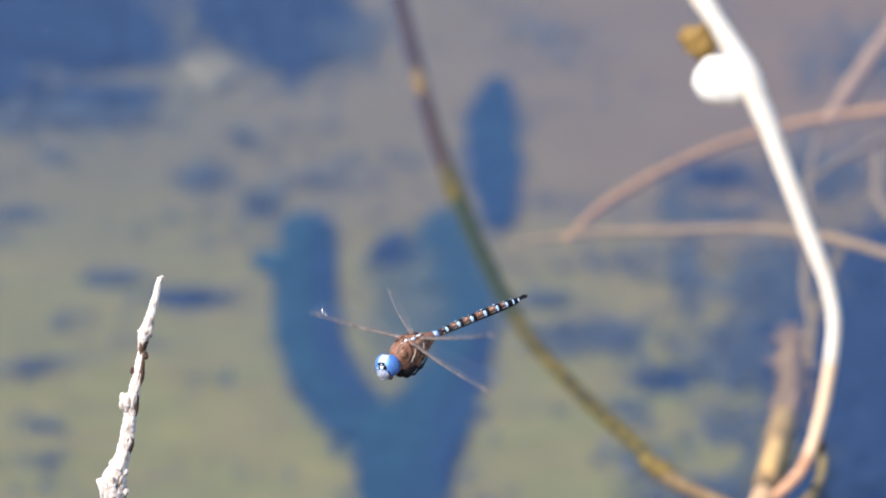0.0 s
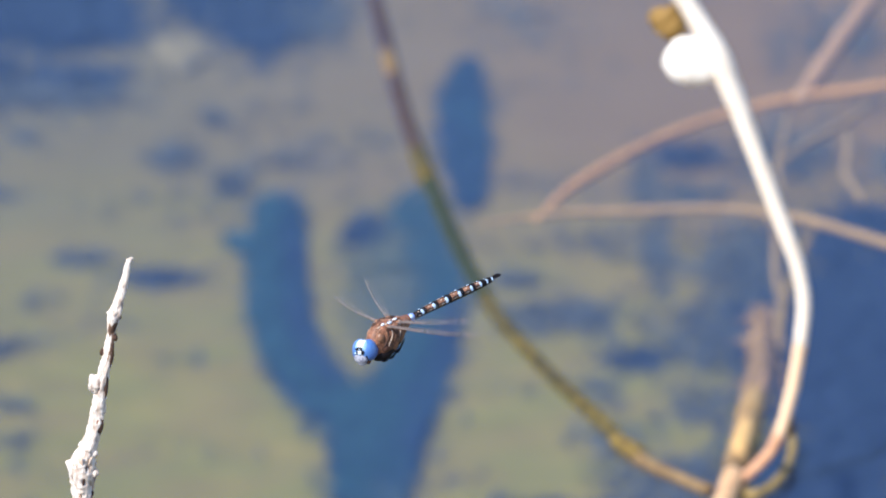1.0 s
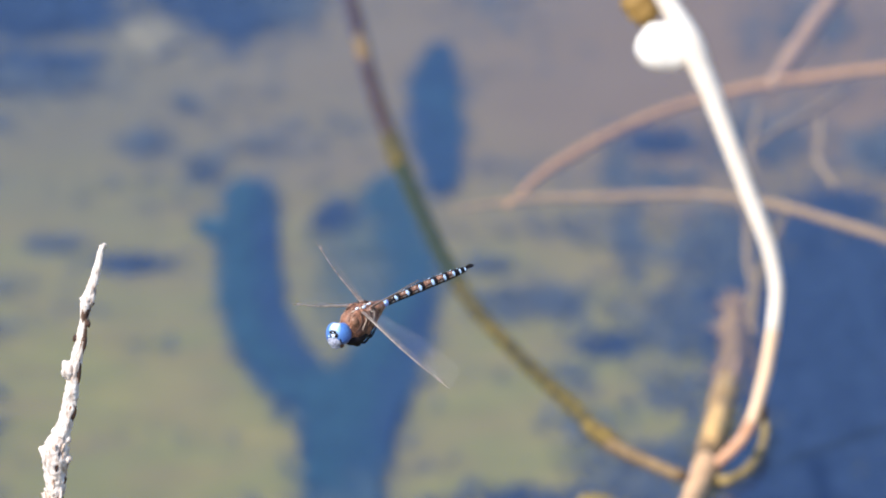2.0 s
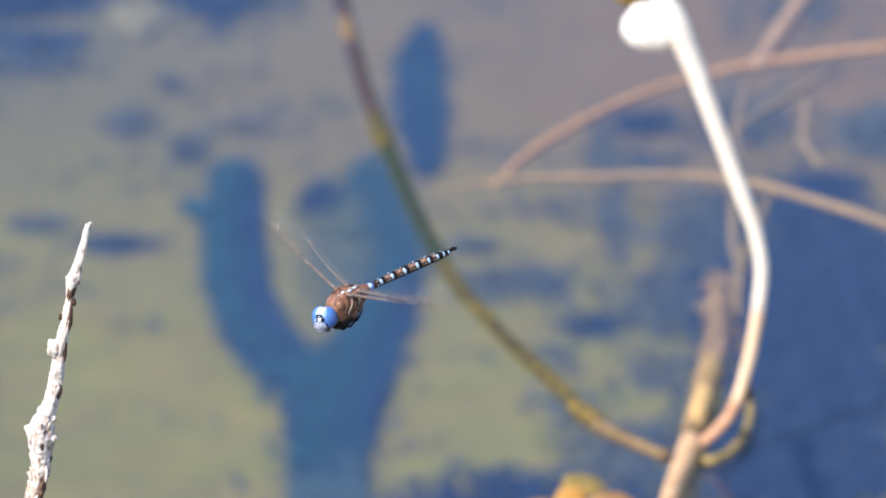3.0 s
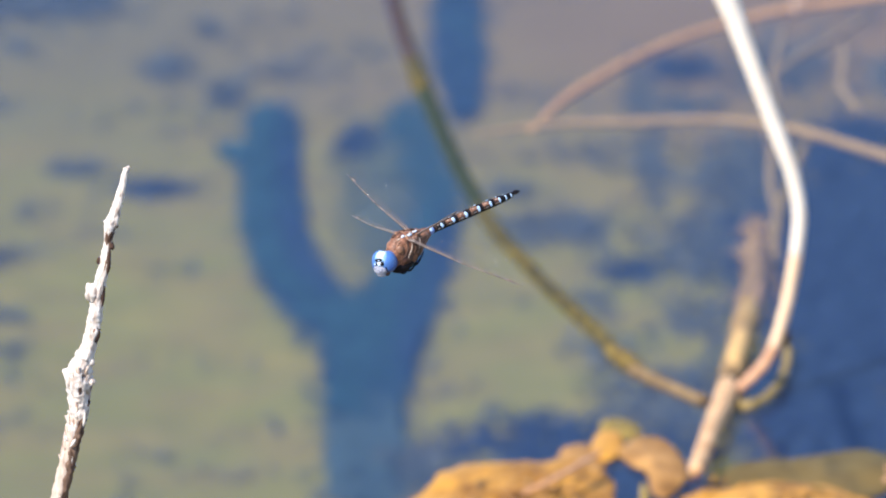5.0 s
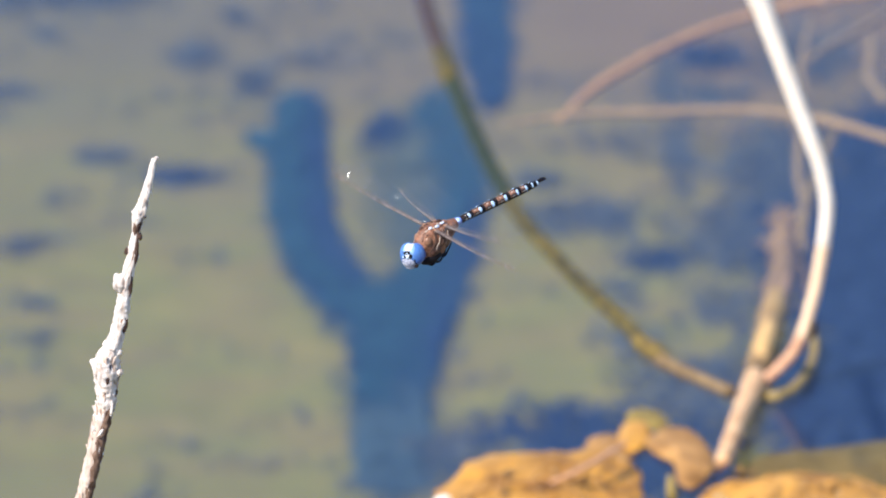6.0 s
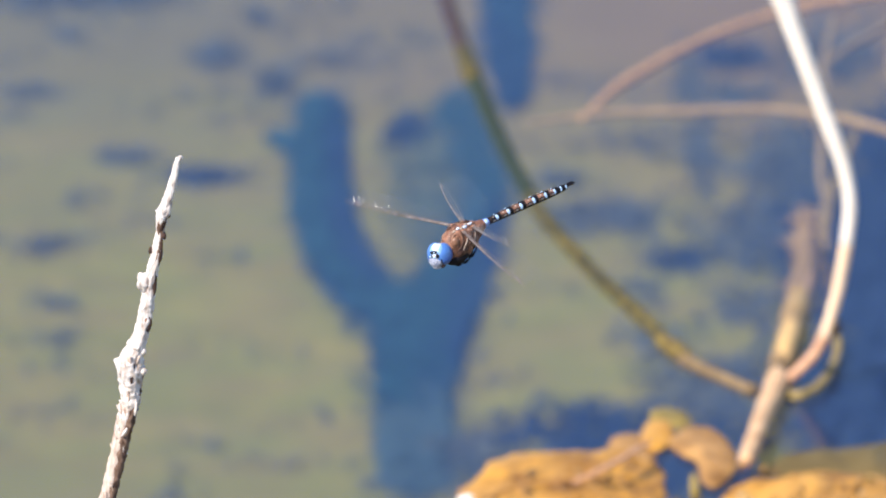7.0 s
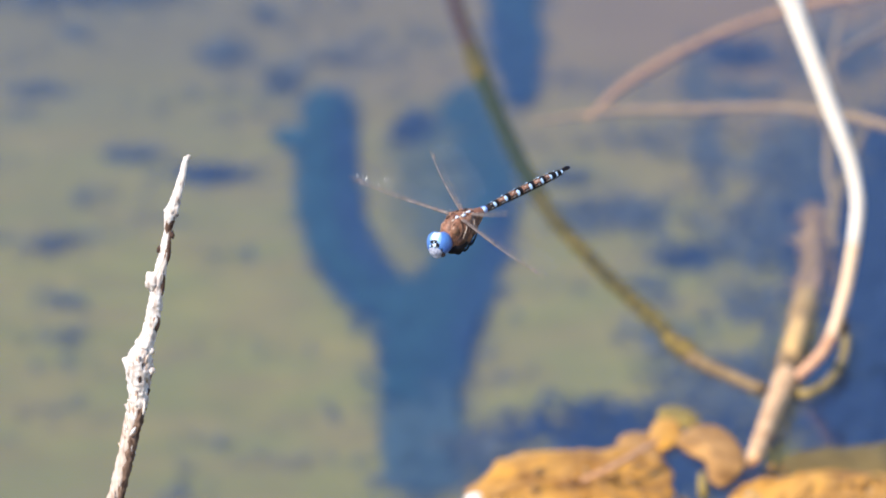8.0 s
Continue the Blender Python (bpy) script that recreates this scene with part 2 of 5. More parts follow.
def varied(m, colours):
    """Gives each loose piece of a joined mesh one of the colours, under the grain."""
    nt = m.node_tree
    n, l = nt.nodes, nt.links
    g, r, mix = n.new("ShaderNodeNewGeometry"), n.new("ShaderNodeValToRGB"), n.new("ShaderNodeMixRGB")
    r.color_ramp.interpolation = "CONSTANT"
    while len(r.color_ramp.elements) < len(colours):
        r.color_ramp.elements.new(0.5)
    for i, c in enumerate(colours):
        r.color_ramp.elements[i].position = i / len(colours)
        r.color_ramp.elements[i].color = (*c, 1)
    l.new(g.outputs["Random Per Island"], r.inputs[0])
    p = n["Principled BSDF"]
    src = p.inputs["Base Color"].links[0].from_socket
    mix.inputs[0].default_value = 0.65
    l.new(src, mix.inputs[1])
    l.new(r.outputs[0], mix.inputs[2])
    l.new(mix.outputs[0], p.inputs["Base Color"])
    return m


M["bits"] = varied(mat("leaf_crumbs", (0.14, 0.07, 0.02), (0.42, 0.24, 0.08), 0.7, 300, 60, 0.5),
                   [(0.42, 0.18, 0.02), (0.12, 0.055, 0.012), (0.44, 0.26, 0.09), (0.20, 0.13, 0.02), (0.50, 0.22, 0.03), (0.07, 0.035, 0.015), (0.62, 0.42, 0.24), (0.56, 0.32, 0.08)])


# ---- building blocks ----
def mesh_object(name, verts, faces, material, smooth=True):
    me = bpy.data.meshes.new(name)
    me.from_pydata([tuple(v) for v in verts], [], faces)
    me.materials.append(material)
    me.validate()
    me.update()
    if smooth:
        me.polygons.foreach_set("use_smooth", [True] * len(me.polygons))
    return new(name, me)


def part(name, geo, material, parent, label=""):
    """One mesh object under a thing or a part; geo is (verts, faces)."""
    ob = mesh_object(name, geo[0], geo[1], material)
    ob.parent = parent
    return tagged(ob, label=label)


def empty(name, at=(0, 0, 0), **tags):
    ob = new(name)
    ob.location = at
    ob.empty_display_size = 0.02
    return tagged(ob, **tags)


def spline(points, steps):
    """Catmull-Rom through points of any dimension."""
    p = [np.array(q, float) for q in points]
    p = [2 * p[0] - p[1]] + p + [2 * p[-1] - p[-2]]
    out = []
    for i in range(1, len(p) - 2):
        for k in range(steps):
            t = k / steps
            out.append(0.5 * (2 * p[i] + (p[i + 1] - p[i - 1]) * t + (2 * p[i - 1] - 5 * p[i] + 4 * p[i + 1] - p[i + 2]) * t ** 2
                              + (3 * p[i] - p[i - 1] - 3 * p[i + 1] + p[i + 2]) * t ** 3))
    out.append(p[-2])
    return out


def tube(points, radii, sides=12, steps=8, rough=0.0, grain=80.0, flat=1.0, seed=0.0, ends=True, depth=1.0):
    """A tapered, uneven stem through points; flat squeezes it in height, depth along y."""
    rows = spline([(*p, r) for p, r in zip(points, radii)], steps)
    c = [Vector(r[:3]) for r in rows]
    verts, faces = [], []
    side = None
    for i, r in enumerate(rows):
        d = (c[min(i + 1, len(c) - 1)] - c[max(i - 1, 0)]).normalized()
        if side is None:
            side = d.cross(Vector((0.13, 0.21, 0.97))).normalized()
            if side.length < 0.1:
                side = Vector((1, 0, 0))
        side = (side - d * side.dot(d)).normalized()
        up = side.cross(d)
        rad = max(r[3], 1e-5)
        for k in range(sides):
            a = 2 * math.pi * k / sides
            v = side * math.cos(a) + up * math.sin(a)
            q = c[i] + v * rad
            w = 1 + rough * (noise.noise(q * grain + Vector((seed, 0, 0))) + 0.5 * noise.noise(q * grain * 3 + Vector((0, seed, 0))))
            q = v * rad * w
            q.z *= flat
            q.y *= depth
            verts.append(c[i] + q)
    n = len(rows)
    for i in range(n - 1):
        for k in range(sides):
            a, b = i * sides + k, i * sides + (k + 1) % sides
            faces.append((a, b, b + sides, a + sides))
    if ends:
        for ring, tip in ((0, c[0] - (c[1] - c[0]).normalized() * rows[0][3] * 0.35), (n - 1, c[-1] + (c[-1] - c[-2]).normalized() * rows[-1][3] * 0.35)):
            verts.append(tip)
            for k in range(sides):
                a, b = ring * sides + k, ring * sides + (k + 1) % sides
                faces.append((b, a, len(verts) - 1) if ring == 0 else (a, b, len(verts) - 1))
    return verts, faces


def ball(at, r, rings=10, sides=16, rough=0.0, grain=200.0, m=None):
    """An ellipsoid with radii r, uneven by rough, turned by m."""
    m = m or Matrix.Identity(3)
    at = Vector(at)
    verts, faces = [], []
    for i in range(rings + 1):
        th = math.pi * i / rings
        for k in range(sides):
            a = 2 * math.pi * k / sides
            v = Vector((r[0] * math.sin(th) * math.cos(a), r[1] * math.sin(th) * math.sin(a), r[2] * math.cos(th)))
            v *= 1 + rough * noise.noise((v + at) * grain)
            verts.append(at + m @ v)
    for i in range(rings):
        for k in range(sides):
            a, b = i * sides + k, i * sides + (k + 1) % sides
            faces.append((a, a + sides, b + sides, b))
    return verts, faces


def join(*geos):
    verts, faces = [], []
    for v, f in geos:
        o = len(verts)
        verts += v
        faces += [tuple(i + o for i in q) for q in f]
    return verts, faces


def scaled(geo, k=0.001):
    return [Vector(v) * k for v in geo[0]], geo[1]


# ---- ground, bed and water ----
BED = BED_DEPTH


def bed_height(x, y):
    """Flat silt in the shallows, rising to banks all round the pond."""
    inside = min(9.0 - abs(x), y - 1.55, 10.0 - y)
    u = max(0.0, min(1.0, (y - 1.8) / 1.9))
    h = -0.10 + (BED + 0.10) * u * u * (3 - 2 * u) + 0.006 * noise.noise(Vector((x * 3, y * 3, 0))) + 0.003 * noise.noise(Vector((x * 14, y * 14, 5)))
    rise = max(0.0, min(1.0, 0.5 - inside * 1.4))
    return h + (0.62 + 0.03 * noise.noise(Vector((x, y, 9)))) * rise * rise * (3 - 2 * rise)


def ground():
    def axis(lo, hi, step, far_lo, far_hi):
        mid = list(np.arange(lo, hi, step))
        a, b, s = [], [], step
        x = lo
        while x > far_lo:
            s *= 1.28
            x -= s
            a.append(max(x, far_lo))
        x, s = mid[-1], step
        while x < far_hi:
            s *= 1.28
            x += s
            b.append(min(x, far_hi))
        return a[::-1] + mid + b
    xs, ys = axis(-0.65, 0.65, 0.008, -900, 900), axis(4.0, 5.6, 0.012, -300, 2500)
    verts = [(x, y, bed_height(x, y)) for y in ys for x in xs]
    w = len(xs)
    faces = [(j * w + i, j * w + i + 1, (j + 1) * w + i + 1, (j + 1) * w + i) for j in range(len(ys) - 1) for i in range(w - 1)]
    tagged(mesh_object("ground", verts, faces, M["bed"]), "pale olive silt of the pond bed and banks", "ground", kind="structure")


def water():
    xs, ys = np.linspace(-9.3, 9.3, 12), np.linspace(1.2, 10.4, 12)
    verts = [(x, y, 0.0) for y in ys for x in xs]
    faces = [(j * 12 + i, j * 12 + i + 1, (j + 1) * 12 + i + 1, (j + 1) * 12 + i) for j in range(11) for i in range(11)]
    tagged(mesh_object("water", verts, faces, M["water"]), "clear shallow pond water reflecting blue sky, with a painted blue haze", "water", kind="structure")


# ---- what lies under water ----
def blades(spots, size, seed, rise=0.010):
    """Many small weed leaves; spots: (x, y, z, spread in x, spread in y, count)."""
    rnd = np.random.RandomState(seed)
    verts, faces = [], []
    for x, y, z, sx, sy, count in spots:
        g = rnd.normal(0, 1, (int(count), 2)) * (sx, sy)
        ang, ln = rnd.uniform(0, 2 * math.pi, int(count)), rnd.uniform(0.6, 1.5, int(count)) * size
        up = rnd.uniform(0.1, 1.0, int(count)) * rise
        for (gx, gy), a, l, u in zip(g, ang, ln, up):
            c, s = math.cos(a), math.sin(a)
            w = l * 0.16
            o = len(verts)
            bx, by = x + gx, y + gy
            for along, half, h in ((-0.5, 0.5, 0.0), (0.0, 1.0, 0.7), (0.5, 0.15, 1.0)):
                px, py = bx + c * l * along, by + s * l * along
                verts.append((px - s * w * half, py + c * w * half, z + u * h))
                verts.append((px + s * w * half, py - c * w * half, z + u * h * 0.9))
            faces += [(o, o + 1, o + 3, o + 2), (o + 2, o + 3, o + 5, o + 4)]
    return verts, faces


def weed_patch(name, at, rx, ry, seed, material, label, full=1.0, size=0.0085, group="waterweed patches", kind="stuff"):
    """A loose tuft of small leaves, thick in the middle and thinning out at its edge."""
    rnd = np.random.RandomState(seed)
    spots = []
    lumps = 7
    area = math.pi * rx * ry
    for i in range(lumps):
        a, r = rnd.uniform(0, 2 * math.pi), rnd.uniform(0.15, 0.6)
        f = rnd.uniform(0.32, 0.5)
        spots.append((at[0] + math.cos(a) * r * rx, at[1] + math.sin(a) * r * ry, BED, rx * f, ry * f, full * area * 2.6 / lumps / (size * size * 0.22)))
    return tagged(mesh_object(name, *blades(spots, size, seed), material), label, "waterweed", group, kind)


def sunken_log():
    log = empty("sunken_log", (-0.0710, 4.3261, -0.4950), label="dark forked log lying on the pond bed under water, tinted sky blue", category="log")
    inv = Vector(log.location)

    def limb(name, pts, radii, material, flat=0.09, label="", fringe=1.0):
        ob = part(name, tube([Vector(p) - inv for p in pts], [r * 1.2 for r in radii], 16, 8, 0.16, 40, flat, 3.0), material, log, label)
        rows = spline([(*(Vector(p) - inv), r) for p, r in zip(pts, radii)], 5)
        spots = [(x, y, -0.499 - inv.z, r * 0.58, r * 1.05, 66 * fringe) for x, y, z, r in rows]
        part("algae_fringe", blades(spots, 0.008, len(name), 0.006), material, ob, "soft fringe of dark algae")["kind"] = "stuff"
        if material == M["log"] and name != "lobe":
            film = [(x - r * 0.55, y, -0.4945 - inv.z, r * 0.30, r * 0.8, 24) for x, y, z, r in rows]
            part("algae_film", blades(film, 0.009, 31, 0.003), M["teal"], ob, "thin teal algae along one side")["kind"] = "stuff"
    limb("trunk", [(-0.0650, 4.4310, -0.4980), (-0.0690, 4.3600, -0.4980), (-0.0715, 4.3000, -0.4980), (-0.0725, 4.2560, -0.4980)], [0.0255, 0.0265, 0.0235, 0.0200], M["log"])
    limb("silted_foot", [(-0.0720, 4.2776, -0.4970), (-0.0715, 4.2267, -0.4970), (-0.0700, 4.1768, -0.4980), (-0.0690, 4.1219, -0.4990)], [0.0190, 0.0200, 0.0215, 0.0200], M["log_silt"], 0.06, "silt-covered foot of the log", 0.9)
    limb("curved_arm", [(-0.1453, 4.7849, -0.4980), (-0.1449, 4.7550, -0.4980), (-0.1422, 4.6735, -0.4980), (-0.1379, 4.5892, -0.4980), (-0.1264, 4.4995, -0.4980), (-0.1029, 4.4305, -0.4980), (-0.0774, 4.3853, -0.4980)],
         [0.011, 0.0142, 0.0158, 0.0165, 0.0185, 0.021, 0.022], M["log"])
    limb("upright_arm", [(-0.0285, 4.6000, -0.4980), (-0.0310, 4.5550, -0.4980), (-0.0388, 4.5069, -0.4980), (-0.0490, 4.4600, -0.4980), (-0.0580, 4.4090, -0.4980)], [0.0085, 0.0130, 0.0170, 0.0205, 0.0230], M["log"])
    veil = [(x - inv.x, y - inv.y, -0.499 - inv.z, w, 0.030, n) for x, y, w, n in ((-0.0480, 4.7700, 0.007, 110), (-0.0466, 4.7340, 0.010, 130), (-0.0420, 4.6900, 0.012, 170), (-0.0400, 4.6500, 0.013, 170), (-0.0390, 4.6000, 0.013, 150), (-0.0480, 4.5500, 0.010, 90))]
    part("silt_veil", blades(veil, 0.010, 41, 0.004), M["log_silt"], log, "faded silt-covered arm")["kind"] = "stuff"
    veil = [(x - inv.x, y - inv.y, -0.498 - inv.z, w, 0.026, n) for x, y, w, n in ((-0.0500, 4.7600, 0.008, 120), (-0.0440, 4.7100, 0.009, 110), (-0.0330, 4.6500, 0.008, 110), (-0.0270, 4.6150, 0.006, 130))]
    part("algae_veil", blades(veil, 0.010, 43, 0.004), M["teal"], log, "teal algae on the faded arm")["kind"] = "stuff"
    veil = [(x - inv.x, y - inv.y, -0.499 - inv.z, w, 0.034, n) for x, y, w, n in ((-0.0860, 4.6900, 0.010, 50), (-0.0740, 4.7000, 0.010, 90), (-0.0600, 4.7000, 0.009, 130), (-0.0830, 4.6400, 0.010, 50), (-0.0680, 4.6500, 0.010, 120), (-0.0560, 4.6500, 0.009, 130), (-0.0780, 4.5900, 0.010, 50), (-0.0680, 4.5900, 0.010, 90), (-0.0560, 4.6000, 0.009, 120), (-0.0700, 4.5400, 0.009, 70))]
    part("silt_veil", blades(veil, 0.010, 47, 0.004), M["silt_olive"], log, "thin silt and algae between the arms")["kind"] = "stuff"
    edge = [(x - inv.x, y - inv.y, -0.4945 - inv.z, w, 0.022, n) for x, y, w, n in ((-0.1600, 4.6900, 0.004, 80), (-0.1575, 4.6300, 0.004, 80), (-0.1530, 4.5700, 0.004, 80), (-0.1440, 4.5100, 0.005, 80), (-0.0900, 4.4100, 0.010, 90), (-0.0700, 4.3900, 0.010, 80), (-0.0650, 4.3500, 0.008, 60))]
    part("algae_film", blades(edge, 0.009, 45, 0.003), M["teal"], log, "thin teal algae along the edge")["kind"] = "stuff"
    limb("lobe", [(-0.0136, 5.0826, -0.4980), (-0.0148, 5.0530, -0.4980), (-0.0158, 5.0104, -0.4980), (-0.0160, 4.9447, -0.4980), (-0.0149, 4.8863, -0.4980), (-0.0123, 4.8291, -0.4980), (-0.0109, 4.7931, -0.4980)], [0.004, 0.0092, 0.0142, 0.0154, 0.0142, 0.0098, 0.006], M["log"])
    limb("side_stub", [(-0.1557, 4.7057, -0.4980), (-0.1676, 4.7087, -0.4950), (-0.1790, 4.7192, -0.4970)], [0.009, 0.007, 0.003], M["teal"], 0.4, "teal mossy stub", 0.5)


def weeds():
    lab = "dark waterweed tuft on the silt bed, tinted sky blue"
    k = 0.00039
    kv = 0.00105
    for n, (p, w, h, full) in enumerate([
        ((-0.1971, 4.9578, -0.4930), 40, 14, 0.34), ((-0.3318, 4.9185, -0.4930), 36, 15, 0.3), ((-0.2217, 4.8824, -0.4930), 54, 28, 0.34), ((-0.1833, 4.8311, -0.4930), 38, 32, 0.38),
        ((-0.0859, 4.7295, -0.4930), 37, 30, 0.8), ((-0.2801, 4.6797, -0.4930), 54, 16, 0.5), ((-0.2274, 4.6428, -0.4930), 70, 13, 0.8), ((-0.3488, 4.8011, -0.4930), 60, 13, 0.45),
        ((-0.3226, 4.5134, -0.4930), 56, 22, 0.28), ((-0.3162, 4.4123, -0.4930), 50, 12, 0.18), ((-0.3071, 4.3567, -0.4930), 34, 11, 0.25), ((0.0199, 4.6412, -0.4930), 44, 16, 0.6),
        ((0.0390, 4.5868, -0.4930), 95, 20, 0.5), ((0.0696, 4.5665, -0.4930), 90, 26, 0.5), ((0.1027, 4.4897, -0.4930), 82, 26, 0.66), ((0.0756, 4.4418, -0.4930), 55, 12, 0.5),
        ((0.1445, 4.8839, -0.4930), 66, 26, 0.66), ((0.1131, 4.8342, -0.4930), 28, 46, 0.4), ((0.1467, 4.8086, -0.4930), 76, 20, 0.5), ((0.1201, 4.6850, -0.4930), 34, 80, 0.35),
        ((0.1885, 4.6218, -0.4930), 60, 90, 0.5), ((0.1330, 4.4141, -0.4930), 90, 30, 0.45), ((0.0827, 4.4136, -0.4930), 44, 11, 0.4), ((-0.1503, 4.8773, -0.4930), 70, 14, 0.25),
        ((0.0312, 4.5476, -0.4930), 48, 14, 0.4), ((-0.2196, 4.1240, -0.4930), 30, 18, 0.12), ((-0.3155, 4.4141, -0.4930), 38, 12, 0.2), 
    ]):
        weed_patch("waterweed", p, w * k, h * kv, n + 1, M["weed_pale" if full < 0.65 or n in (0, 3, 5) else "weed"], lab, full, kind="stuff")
    big = "wide dark waterweed mat on the pond bed, tinted sky blue"
    # the mats' blue is sky reflection painted into the weed colour
    for n, (p, w, h, full) in enumerate([
        ((-0.3718, 5.2251, -0.4930), 230, 120, 2.2), ((-0.1908, 5.2401, -0.4930), 130, 80, 2.2), ((-0.4084, 5.0721, -0.4930), 120, 50, 1.0), ((-0.3060, 5.3729, -0.4930), 420, 60, 2.4), ((-0.3079, 5.1612, -0.4930), 160, 70, 1.2), ((-0.3186, 5.0484, -0.4930), 140, 26, 0.5), ((-0.1669, 5.1627, -0.4930), 70, 60, 1.0),
        ((0.2591, 4.5195, -0.4930), 150, 200, 0.9), ((0.1934, 4.2546, -0.4930), 190, 110, 0.8), ((0.0502, 4.1870, -0.4930), 180, 56, 0.62), ((0.1058, 4.2077, -0.4930), 130, 50, 0.62), ((-0.0083, 4.1048, -0.4930), 110, 36, 0.25),
        ((0.2593, 4.4254, -0.4930), 170, 250, 0.9), ((0.2621, 4.7463, -0.4930), 80, 30, 0.6), ((0.3130, 4.8600, -0.4930), 80, 50, 0.42), ((0.1924, 4.4588, -0.4930), 110, 160, 0.9), ((0.0832, 4.7116, -0.4930), 130, 34, 0.10), ((0.1451, 4.5183, -0.4930), 120, 60, 0.25), ((0.1733, 4.6963, -0.4930), 90, 80, 0.22), ((0.2158, 4.8870, -0.4930), 130, 60, 0.2), ((0.2582, 5.1165, -0.4930), 140, 80, 0.1), ((0.0973, 4.1283, -0.4930), 150, 40, 0.8), ((0.1946, 4.0958, -0.4930), 250, 60, 0.8), ((-0.0333, 4.1607, -0.4930), 80, 36, 0.3), ((-0.3332, 5.0116, -0.4930), 190, 46, 0.28), ((-0.1330, 5.1758, -0.4930), 150, 60, 0.2), ((0.0297, 5.1775, -0.4930), 140, 60, 0.1), ((0.2119, 4.5542, -0.4930), 90, 60, 0.5), ((0.1218, 4.2853, -0.4930), 120, 75, 0.42), ((0.0902, 4.3548, -0.4930), 100, 40, 0.15), ((0.1581, 4.5430, -0.4930), 50, 70, 0.3),
    ]):
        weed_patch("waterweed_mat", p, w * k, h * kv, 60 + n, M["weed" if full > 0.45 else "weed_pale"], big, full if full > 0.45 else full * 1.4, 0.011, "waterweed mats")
    rnd = np.random.RandomState(11)
    spots = [(rnd.uniform(-0.6, 0.6), rnd.uniform(3.9, 5.7), BED, rnd.uniform(0.010, 0.034), rnd.uniform(0.006, 0.015), rnd.randint(6, 30)) for _ in range(260)]
    tagged(mesh_object("scattered_waterweed", *blades(spots, 0.008, 12, 0.006), M["weed_pale"]), "thin scattered waterweed leaves on silt", "waterweed", kind="stuff")
    tagged(mesh_object("pale_stone", *ball(Vector((-0.2224, 5.1052, -0.5020)), (0.027, 0.030, 0.010), 12, 24, 0.6, 60), M["pale"]), "pale flat stone on the pond bed", "stone")


